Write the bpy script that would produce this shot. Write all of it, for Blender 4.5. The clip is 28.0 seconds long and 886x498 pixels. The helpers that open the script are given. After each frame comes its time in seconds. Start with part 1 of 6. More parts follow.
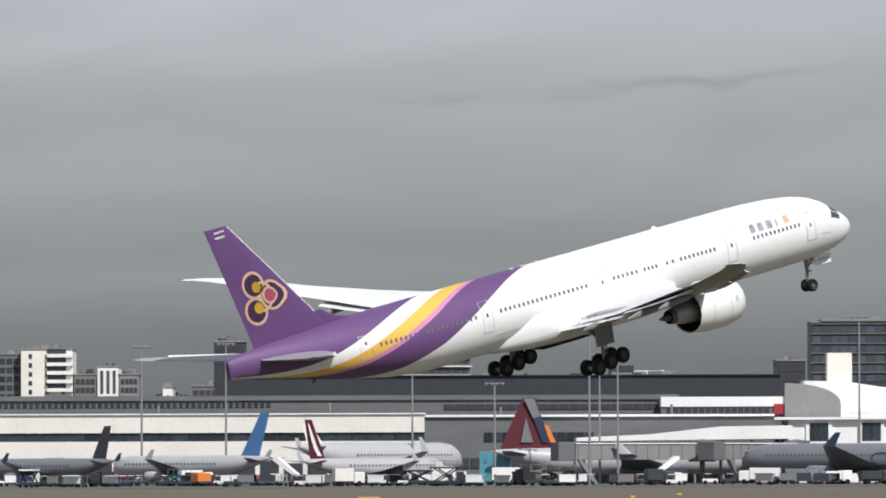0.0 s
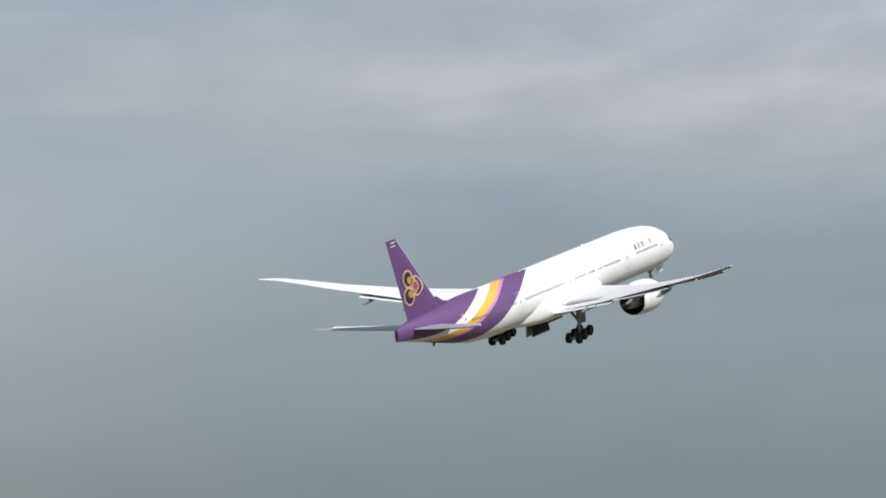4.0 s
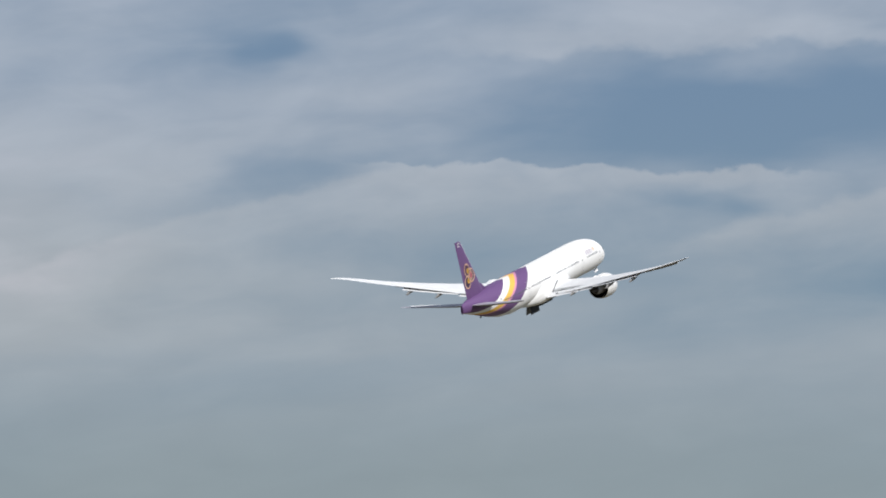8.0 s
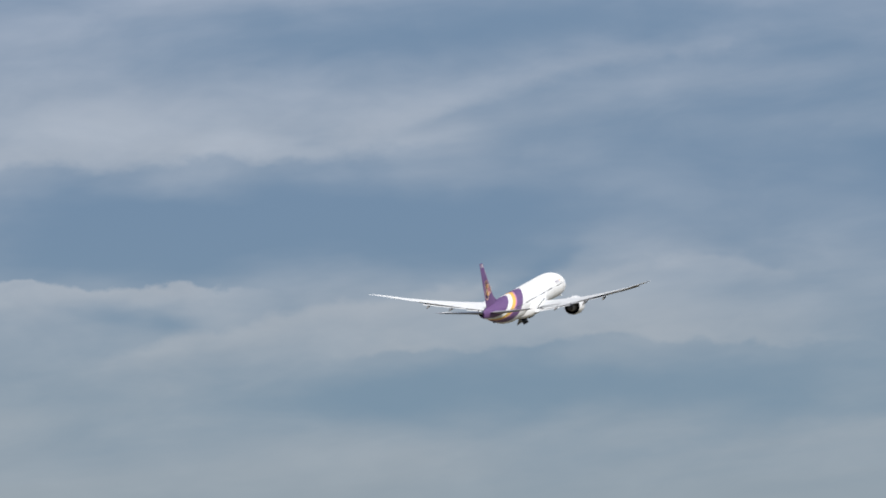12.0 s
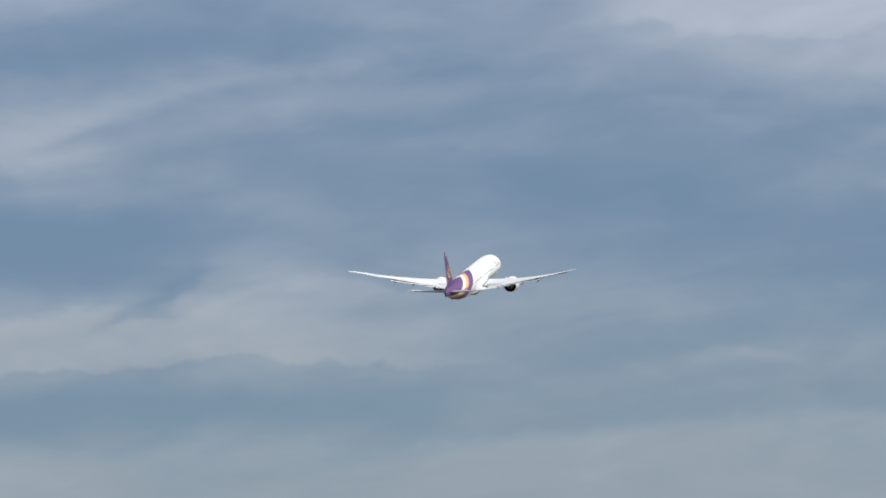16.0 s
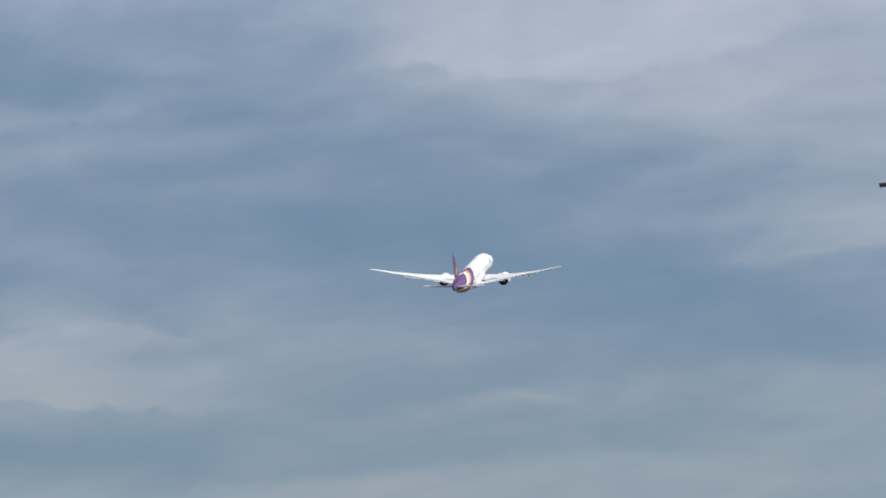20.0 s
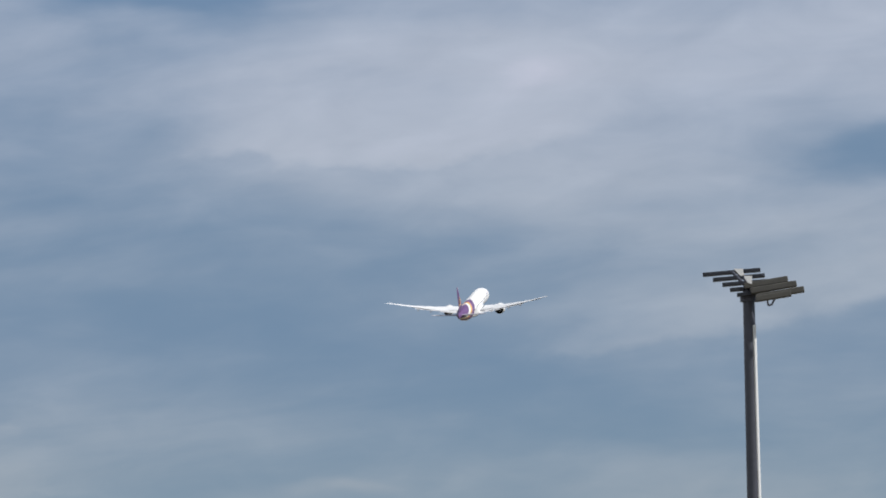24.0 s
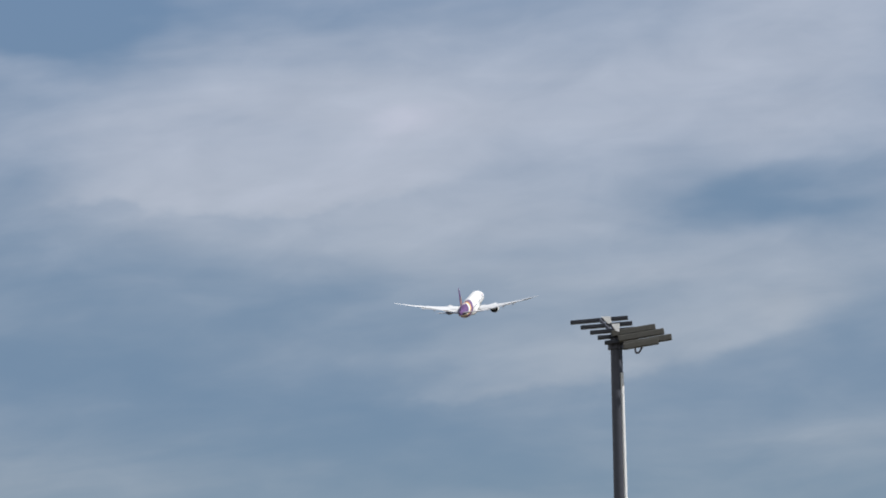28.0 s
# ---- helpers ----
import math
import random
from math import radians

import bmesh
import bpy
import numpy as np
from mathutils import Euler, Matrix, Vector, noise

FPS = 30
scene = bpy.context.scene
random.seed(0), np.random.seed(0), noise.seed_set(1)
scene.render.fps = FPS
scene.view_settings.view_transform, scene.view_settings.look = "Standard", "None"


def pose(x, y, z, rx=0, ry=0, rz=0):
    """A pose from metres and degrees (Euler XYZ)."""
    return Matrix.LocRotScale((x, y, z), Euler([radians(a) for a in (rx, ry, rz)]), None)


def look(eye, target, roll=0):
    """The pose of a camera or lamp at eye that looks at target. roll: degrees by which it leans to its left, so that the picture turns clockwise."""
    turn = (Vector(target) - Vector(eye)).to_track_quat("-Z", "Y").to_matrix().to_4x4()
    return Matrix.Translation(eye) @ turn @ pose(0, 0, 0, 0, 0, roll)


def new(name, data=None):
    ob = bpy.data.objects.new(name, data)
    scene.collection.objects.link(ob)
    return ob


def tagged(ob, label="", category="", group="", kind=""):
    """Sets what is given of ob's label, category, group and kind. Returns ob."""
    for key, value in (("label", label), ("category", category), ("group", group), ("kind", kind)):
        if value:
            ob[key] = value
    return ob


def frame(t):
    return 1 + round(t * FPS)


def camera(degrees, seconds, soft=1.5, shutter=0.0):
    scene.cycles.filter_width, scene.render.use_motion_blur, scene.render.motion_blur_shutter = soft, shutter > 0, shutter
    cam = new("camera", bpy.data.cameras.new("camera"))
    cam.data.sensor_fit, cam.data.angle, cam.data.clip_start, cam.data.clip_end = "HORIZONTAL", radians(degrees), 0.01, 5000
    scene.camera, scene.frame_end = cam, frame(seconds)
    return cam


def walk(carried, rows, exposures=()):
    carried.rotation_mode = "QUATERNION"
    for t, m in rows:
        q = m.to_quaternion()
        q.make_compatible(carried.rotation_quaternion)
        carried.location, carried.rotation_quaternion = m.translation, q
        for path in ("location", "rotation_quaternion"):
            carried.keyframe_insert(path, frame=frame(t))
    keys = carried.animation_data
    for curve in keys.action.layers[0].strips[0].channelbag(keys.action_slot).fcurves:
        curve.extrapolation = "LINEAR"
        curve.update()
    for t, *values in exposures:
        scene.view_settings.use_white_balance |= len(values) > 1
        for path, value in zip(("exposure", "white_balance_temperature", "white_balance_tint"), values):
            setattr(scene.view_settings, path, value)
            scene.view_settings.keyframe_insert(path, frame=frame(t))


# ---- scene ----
# ---- camera ----
EYE = Vector((0.0, 0.0, 3.0))
CAMERA = (
    (0, -0.000, 1.832, -0.18), (0.3, 2.050, 1.954, -0.29), (0.5, 3.421, 2.043, -0.14), (0.6, 4.097, 2.079, -0.06),
    (0.9, 6.059, 2.233, -0.01), (1, 6.684, 2.282, 0.11), (1.2, 7.883, 2.392, 0.31), (1.5, 9.582, 2.575, 0.21),
    (2, 12.094, 2.898, 0.10), (2.5, 14.271, 3.167, 0.05), (3, 16.150, 3.422, 0.01), (3.5, 17.902, 3.683, -0.00),
    (5.5, 23.759, 4.688, -0.14), (6, 24.898, 4.863, -0.21), (6.5, 26.002, 5.014, -0.26), (7, 26.963, 5.162, -0.36),
    (7.5, 27.860, 5.328, -0.34), (8, 28.595, 5.436, -0.37), (8.5, 29.373, 5.576, -0.36), (9, 30.063, 5.701, -0.43),
    (9.5, 30.711, 5.870, -0.45), (10, 31.287, 6.068, -0.47), (10.5, 31.872, 6.249, -0.48), (11, 32.371, 6.365, -0.54),
    (11.5, 32.893, 6.391, -0.57), (12, 33.381, 6.369, -0.64), (12.5, 33.861, 6.391, -0.65), (13, 34.316, 6.398, -0.70),
    (13.5, 34.702, 6.445, -0.66), (15.5, 36.125, 6.489, -0.71), (16, 36.494, 6.515, -0.66), (16.5, 36.778, 6.509, -0.76),
    (17, 37.033, 6.529, -0.77), (17.5, 37.243, 6.562, -0.86), (18, 37.441, 6.621, -0.90), (18.5, 37.671, 6.673, -0.98),
    (19, 37.878, 6.727, -1.04), (20, 38.390, 6.854, -1.22), (20.5, 38.570, 6.922, -1.16), (22.5, 39.358, 7.235, -1.17),
    (23, 39.540, 7.348, -1.12), (23.5, 39.718, 7.457, -1.19), (24, 39.885, 7.559, -1.20), (24.5, 40.040, 7.641, -1.26),
    (25, 40.188, 7.699, -1.31), (25.5, 40.347, 7.758, -1.34), (26, 40.538, 7.797, -1.38), (26.5, 40.781, 7.832, -1.38),
    (27, 40.977, 7.857, -1.40), (27.5, 41.049, 7.891, -1.39), (28, 41.007, 7.934, -1.39),
)
# seconds, place of the airliner, heading, pitch and bank in degrees
FLIGHT = (
    (0, 8.7, 569.6, 17.2, 46.78, 12.46, 0.19), (0.5, 43.2, 581.0, 20.1, 47.59, 13.02, -0.16),
    (1, 77.7, 602.8, 23.6, 47.38, 13.63, -0.18), (1.5, 112.3, 631.8, 27.9, 47.54, 13.97, -0.56),
    (2, 148.0, 664.2, 32.7, 47.53, 13.96, -0.58), (2.5, 184.0, 696.5, 38.0, 47.78, 14.06, -0.55),
    (3, 219.4, 725.2, 43.6, 47.90, 13.84, -0.10), (3.5, 255.5, 756.4, 49.6, 48.07, 13.80, 0.46),
    (5.5, 399.2, 875.9, 75.5, 48.43, 15.18, -0.17), (6, 434.2, 904.4, 82.0, 48.45, 15.35, -0.15),
    (7, 506.0, 964.9, 95.5, 48.47, 14.93, -0.03), (8, 575.2, 1023.7, 108.9, 48.51, 14.39, -1.03),
    (9, 644.5, 1080.8, 122.2, 47.91, 14.32, -1.41), (10, 714.6, 1142.0, 135.4, 47.88, 14.41, -1.06),
    (11, 786.3, 1206.2, 148.9, 47.99, 13.82, -0.95), (12, 858.4, 1270.9, 162.3, 47.79, 12.97, -0.62),
    (13, 932.2, 1338.4, 176.0, 47.40, 13.00, -0.10), (16, 1136.6, 1523.8, 211.4, 47.94, 14.57, 1.33),
    (17, 1207.4, 1587.9, 224.4, 48.11, 14.82, 1.61), (18, 1278.9, 1652.4, 238.7, 47.96, 15.25, 1.56),
    (19, 1355.0, 1722.5, 253.7, 47.79, 15.75, 1.24), (20, 1424.2, 1783.0, 268.2, 47.92, 15.69, 1.48),
    (23, 1646.0, 1977.6, 317.5, 48.06, 15.82, 0.71), (24, 1722.4, 2044.5, 334.9, 48.41, 15.75, -0.33),
    (25, 1791.5, 2102.9, 350.7, 48.51, 15.96, -0.80), (26, 1861.4, 2162.8, 367.0, 48.53, 15.97, -1.00),
    (27, 1931.5, 2223.4, 383.6, 48.42, 15.58, -0.84), (28, 2001.7, 2284.9, 400.5, 48.34, 15.35, -0.76),
)


def aim(az, el, roll):
    a, e = radians(az), radians(el)
    way = Vector((math.sin(a) * math.cos(e), math.cos(a) * math.cos(e), math.sin(e)))
    return look(EYE, EYE + 100 * way, roll)


cam = camera(7.378, 28.0, soft=1.8)
walk(cam, [(t, aim(a, e, r)) for t, a, e, r in CAMERA])

# ---- sky, sun ----
SUN_AZ, SUN_EL = 150.0, 48.0


def sky():
    world = bpy.data.worlds.new("sky")
    scene.world = world
    world.use_nodes = True
    nt = world.node_tree
    nt.nodes.clear()

    def node(kind, **kw):
        n = nt.nodes.new(kind)
        for k, v in kw.items():
            if k == "operation":
                n.operation = v
            elif k == "blend_type":
                n.blend_type = v
        return n

    def put(sock, v):
        if isinstance(v, (int, float)):
            sock.default_value = v
        elif isinstance(v, tuple):
            sock.default_value = v
        else:
            nt.links.new(v, sock)

    def m(op, a, b=0.0, c=0.0):
        n = node("ShaderNodeMath", operation=op)
        put(n.inputs[0], a), put(n.inputs[1], b), put(n.inputs[2], c)
        return n.outputs[0]

    def step(v, lo, hi):
        n = nt.nodes.new("ShaderNodeMapRange")
        n.interpolation_type = "SMOOTHSTEP"
        put(n.inputs["Value"], v), put(n.inputs["From Min"], lo), put(n.inputs["From Max"], hi)
        return n.outputs["Result"]

    def mix(f, a, b):
        n = nt.nodes.new("ShaderNodeMix")
        n.data_type = "RGBA"
        put(n.inputs[0], f), put(n.inputs[6], a), put(n.inputs[7], b)
        return n.outputs[2]

    def ramp(v, stops):
        n = nt.nodes.new("ShaderNodeValToRGB")
        n.color_ramp.interpolation = "EASE"
        while len(n.color_ramp.elements) < len(stops):
            n.color_ramp.elements.new(0.5)
        for e, (p, c) in zip(n.color_ramp.elements, stops):
            e.position, e.color = p, (*c, 1)
        put(n.inputs[0], v)
        return n.outputs[0]

    way = nt.nodes.new("ShaderNodeTexCoord").outputs["Generated"]
    sep = nt.nodes.new("ShaderNodeSeparateXYZ")
    put(sep.inputs[0], way)
    x, y, z = sep.outputs
    deg = 180 / math.pi
    az0 = m("MULTIPLY", m("ARCTAN2", x, y), deg)
    el0 = m("MULTIPLY", m("ARCSINE", z), deg)

    def noise_at(a, e, scale, detail, rough=0.55, shift=0.0, warp=0.0):
        v = nt.nodes.new("ShaderNodeCombineXYZ")
        put(v.inputs[0], a), put(v.inputs[1], e), put(v.inputs[2], shift)
        n = nt.nodes.new("ShaderNodeTexNoise")
        put(n.inputs["Vector"], v.outputs[0]), put(n.inputs["Scale"], scale), put(n.inputs["Detail"], detail)
        put(n.inputs["Roughness"], rough), put(n.inputs["Distortion"], warp)
        return n.outputs[0]

    # ragged edges: the directions are warped by fine noise before the cloud banks are laid
    wa = m("SUBTRACT", noise_at(m("MULTIPLY", az0, 0.6), m("MULTIPLY", el0, 1.6), 1.0, 3, 0.5, 3.0), 0.5)
    wb = m("SUBTRACT", noise_at(m("MULTIPLY", az0, 0.7), m("MULTIPLY", el0, 1.8), 1.0, 3, 0.5, 9.0), 0.5)
    az = m("MULTIPLY_ADD", wa, 2.6, az0)
    el = m("MULTIPLY_ADD", wb, 0.55, el0)

    def bank(cx, cy, hw, hh, tilt, amount):
        c, s = math.cos(radians(tilt)), math.sin(radians(tilt))
        du, dv = m("SUBTRACT", az, cx), m("SUBTRACT", el, cy)
        u = m("MULTIPLY_ADD", du, c / hw, m("MULTIPLY", dv, s / hw))
        v = m("MULTIPLY_ADD", dv, c / hh, m("MULTIPLY", du, -s / hh))
        r = m("MULTIPLY_ADD", u, u, m("MULTIPLY", v, v))
        return m("MULTIPLY", m("POWER", 2.718, m("MULTIPLY", r, -1.0)), amount)

    drift = noise_at(m("MULTIPLY", az0, 0.22), m("MULTIPLY_ADD", az0, -0.06, m("MULTIPLY", el0, 1.0)), 1.0, 6, 0.5, 1.0, 0.4)
    fine = noise_at(m("MULTIPLY", az0, 1.1), m("MULTIPLY_ADD", az0, -0.25, m("MULTIPLY", el0, 2.7)), 1.0, 7, 0.5, 5.0, 0.4)
    total = m("MULTIPLY_ADD", m("SUBTRACT", drift, 0.5), 1.25, m("MULTIPLY_ADD", m("SUBTRACT", fine, 0.5), 0.42, 0.375))
    for b in WEST_BANKS + MIDDLE_BANKS + EAST_BANKS:
        total = m("ADD", total, bank(*b))
    # crisp shelves, their edges puffed at two scales
    puff = m("SUBTRACT", noise_at(m("MULTIPLY", az0, 1.5), m("MULTIPLY", el0, 2.6), 1.0, 3, 0.5, 12.0), 0.5)
    frill = m("SUBTRACT", noise_at(m("MULTIPLY", az0, 5.0), m("MULTIPLY", el0, 7.0), 1.0, 3, 0.55, 15.0), 0.5)
    az_s = m("MULTIPLY_ADD", puff, 0.5, az0)
    el_s = m("MULTIPLY_ADD", puff, 0.34, m("MULTIPLY_ADD", frill, 0.12, el0))
    body = m("MULTIPLY_ADD", noise_at(m("MULTIPLY", az0, 1.1), m("MULTIPLY", el0, 2.4), 1.0, 5, 0.55, 21.0), 1.0, 0.5)

    def shelf(a0, a1, e0, em, e1, depth, amount, soft, below):
        u = m("DIVIDE", m("SUBTRACT", az_s, (a0 + a1) / 2), (a1 - a0) / 2)
        edge = m("MULTIPLY_ADD", m("MULTIPLY", u, u), (e0 + e1) / 2 - em, m("MULTIPLY_ADD", u, (e1 - e0) / 2, em))
        d = m("MULTIPLY", m("SUBTRACT", edge, el_s), below)
        inside = m("MULTIPLY", step(d, 0.0, soft), m("POWER", 2.718, m("MULTIPLY", m("MAXIMUM", d, 0.0), -1.0 / depth)))
        ends = m("SUBTRACT", 1.0, step(m("ABSOLUTE", u), 0.5, 1.05))
        return m("MULTIPLY", m("MULTIPLY", inside, ends), m("MULTIPLY", body, amount))

    for b in SHELVES:
        total = m("ADD", total, shelf(*b))
    aloft = step(el0, 3.6, 5.4)
    total = m("ADD", m("MULTIPLY", total, aloft), m("MULTIPLY", m("SUBTRACT", 1.0, aloft), m("MULTIPLY_ADD", m("SUBTRACT", drift, 0.5), 0.6, 0.62)))
    cover = step(total, -0.15, 1.15)
    up = m("DIVIDE", el0, 14.0)
    east = step(az0, 9.0, 22.0)
    grey = ramp(up, [(0.0, (0.150, 0.165, 0.170)), (0.06, (0.185, 0.200, 0.208)), (0.12, (0.262, 0.280, 0.292)), (0.19, (0.370, 0.392, 0.412)), (0.30, (0.490, 0.520, 0.560)), (1.0, (0.55, 0.59, 0.65))])
    cloud = ramp(up, [(0.0, (0.215, 0.25, 0.26)), (0.14, (0.208, 0.248, 0.262)), (0.24, (0.288, 0.340, 0.364)), (0.34, (0.378, 0.42, 0.460)), (0.5, (0.40, 0.453, 0.530)), (0.65, (0.43, 0.482, 0.585)), (1.0, (0.60, 0.64, 0.735))])
    gap = ramp(up, [(0.0, (0.20, 0.24, 0.255)), (0.2, (0.24, 0.305, 0.345)), (0.35, (0.198, 0.288, 0.379)), (0.5, (0.172, 0.262, 0.384)), (1.0, (0.15, 0.25, 0.43))])
    thick = nt.nodes.new("ShaderNodeMix")
    thick.data_type, thick.blend_type = "RGBA", "MULTIPLY"
    put(thick.inputs[0], step(total, 1.0, 2.0)), put(thick.inputs[6], cloud), put(thick.inputs[7], (1.40, 1.27, 1.25, 1.0))
    cloud = thick.outputs[2]
    lumps = m("MULTIPLY_ADD", m("SUBTRACT", fine, 0.5), 0.18, 1.0)
    lc = nt.nodes.new("ShaderNodeCombineColor")
    put(lc.inputs[0], lumps), put(lc.inputs[1], lumps), put(lc.inputs[2], lumps)
    lumpy = nt.nodes.new("ShaderNodeMix")
    lumpy.data_type, lumpy.blend_type = "RGBA", "MULTIPLY"
    put(lumpy.inputs[0], 1.0), put(lumpy.inputs[6], cloud)
    nt.links.new(lc.outputs[0], lumpy.inputs[7])
    far = mix(cover, gap, lumpy.outputs[2])
    streak = m("ADD", bank(0.1, 3.16, 0.4, 0.05, 2, -0.10), bank(2.1, 3.20, 1.1, 0.06, 4, -0.16))
    thin = m("ADD", m("MULTIPLY_ADD", m("SUBTRACT", drift, 0.5), 0.45, 1.0), streak)
    low = nt.nodes.new("ShaderNodeMix")
    low.data_type, low.blend_type = "RGBA", "MULTIPLY"
    put(low.inputs[0], 1.0), put(low.inputs[6], grey)
    cc = nt.nodes.new("ShaderNodeCombineColor")
    put(cc.inputs[0], thin), put(cc.inputs[1], thin), put(cc.inputs[2], thin)
    nt.links.new(cc.outputs[0], low.inputs[7])
    veil = mix(east, low.outputs[2], far)
    clear = nt.nodes.new("ShaderNodeTexSky")
    clear.sky_type, clear.sun_disc = "NISHITA", False
    clear.sun_elevation, clear.sun_rotation = radians(SUN_EL), radians(SUN_AZ)
    bg_clear = nt.nodes.new("ShaderNodeBackground")
    put(bg_clear.inputs[0], clear.outputs[0]), put(bg_clear.inputs[1], 0.06)
    bg_veil = nt.nodes.new("ShaderNodeBackground")
    put(bg_veil.inputs[0], veil), put(bg_veil.inputs[1], 1.0)
    # the veil of high cloud thins out overhead
    ms = nt.nodes.new("ShaderNodeMixShader")
    put(ms.inputs[0], m("SUBTRACT", 1.0, m("MULTIPLY", step(el0, 14.0, 45.0), 0.6)))
    nt.links.new(bg_clear.outputs[0], ms.inputs[1])
    nt.links.new(bg_veil.outputs[0], ms.inputs[2])
    out = nt.nodes.new("ShaderNodeOutputWorld")
    nt.links.new(ms.outputs[0], out.inputs[0])


# cloud banks: azimuth, elevation, half width, half height, tilt (degrees), strength (below nought: a blue gap)
WEST_BANKS = (
    (29.4, 5.45, 3.0, 0.5, 0, -0.26), (26.6, 5.3, 1.6, 0.5, 10, -0.2),
    (18.82, 5.31, 2.36, 0.57, 0, 0.9), (23.32, 5.39, 3.77, 1.56, 0, 1.15), (26.68, 5.86, 1.41, 0.28, 8, -0.25), (26.97, 7.07, 0.42, 0.21, 0, -0.55),
    (27.35, 6.11, 0.71, 0.12, 8, -0.2), (27.97, 6.81, 2.12, 0.26, 5, 0.25), (28.19, 4.6, 4.24, 0.71, 0, 0.08), (29.15, 5.86, 2.64, 0.31, 3, 0.2),
    (29.16, 7.23, 3.77, 0.38, 0, 0.15), (30.75, 5.78, 0.75, 0.12, -5, -0.4), (30.78, 5.39, 1.65, 0.24, -5, 0.15), (30.79, 7.44, 3.3, 0.33, 3, 0.2),
    (30.81, 6.48, 1.98, 0.33, 6, -0.32), (31.98, 5.74, 1.08, 0.21, 12, 0.1), (32.54, 6.6, 2.26, 0.38, 2, -0.6),
)
MIDDLE_BANKS = (
    (32.94, 8.2, 2.36, 0.24, 0, -0.35), (33.62, 5.18, 2.36, 0.28, 0, -0.25), (33.78, 5.16, 0.94, 0.28, 0, -0.35), (33.89, 7.46, 0.8, 0.19, 8, 0.1),
    (33.9, 6.07, 0.45, 0.1, 30, -0.4), (34.58, 6.11, 1.18, 0.24, 8, 0.3), (34.87, 5.71, 1.56, 0.24, -8, 0.1), (35.07, 7.7, 1.18, 0.24, 15, 0.05),
    (35.36, 5.31, 1.41, 0.28, 0, -0.3), (35.47, 8.2, 1.65, 0.24, -5, -0.25), (37.35, 7.05, 2.36, 0.33, -5, -0.35), (37.56, 4.83, 2.83, 0.19, 5, 0.1),
    (37.79, 9.88, 0.85, 0.28, 0, -0.8), (37.79, 9.93, 1.04, 0.33, 0, -0.5), (38.2, 6.44, 1.18, 0.24, 0, -0.1),
)
EAST_BANKS = (
    (38.85, 5.56, 0.52, 0.08, 0, 0.3), (39.41, 7.43, 1.89, 0.24, 2, -0.25), (39.51, 8.38, 1.65, 0.33, -5, 0.15), (39.63, 6.56, 4.24, 0.57, 0, -0.2),
    (40.63, 9.01, 0.61, 0.19, 0, 0.2), (41.11, 8.16, 1.79, 0.94, 0, 0.3), (41.35, 9.11, 3.06, 0.61, -3, 0.38), (41.99, 6.22, 2.36, 0.28, -5, -0.2),
    (43.82, 7.3, 0.8, 0.24, 25, 0.25), (43.9, 8.38, 0.9, 0.14, 12, -0.25), (43.94, 8.21, 0.8, 0.14, 10, -0.45), (44.09, 9.69, 1.51, 0.52, 0, 0.35),
    (44.2, 8.84, 0.94, 0.38, 5, 0.25),
)
# crisp-edged cloud shelves: azimuth of both ends, elevation of the edge at one end, the middle and the other end,
# depth, strength, softness of the edge, and whether the cloud lies below (1) or above (-1) its edge
SHELVES = (
    (24.2, 29.0, 5.00, 5.80, 6.24, 0.40, 0.34, 0.10, 1), (27.6, 32.1, 6.20, 6.13, 6.08, 0.32, 0.66, 0.05, 1),
    (30.2, 34.3, 5.46, 5.93, 6.20, 0.42, 0.46, 0.13, 1), (28.3, 33.8, 6.98, 7.04, 7.22, 0.55, 0.50, 0.14, -1),
    (32.4, 36.6, 7.08, 7.74, 8.05, 0.30, 0.42, 0.16, -1), (32.0, 37.2, 5.33, 5.58, 5.46, 0.30, 0.36, 0.07, -1),
    (33.6, 42.6, 4.50, 5.10, 5.18, 0.50, 0.30, 0.20, 1), (37.5, 41.6, 8.40, 8.22, 8.62, 0.90, 0.42, 0.13, -1),
    (40.0, 44.6, 6.60, 6.74, 7.35, 0.60, 0.30, 0.15, -1), (33.9, 36.6, 5.80, 6.34, 6.10, 0.35, 0.28, 0.12, 1),
)
sky()
sun = new("sun", bpy.data.lights.new("sun", "SUN"))
sun.data.energy, sun.data.angle, sun.data.color = 4.4, radians(0.6), (1.0, 0.972, 0.94)
sun.matrix_world = look((0, 0, 800), Vector((0, 0, 800)) - Vector((math.sin(radians(SUN_AZ)) * math.cos(radians(SUN_EL)), math.cos(radians(SUN_AZ)) * math.cos(radians(SUN_EL)), math.sin(radians(SUN_EL)))))


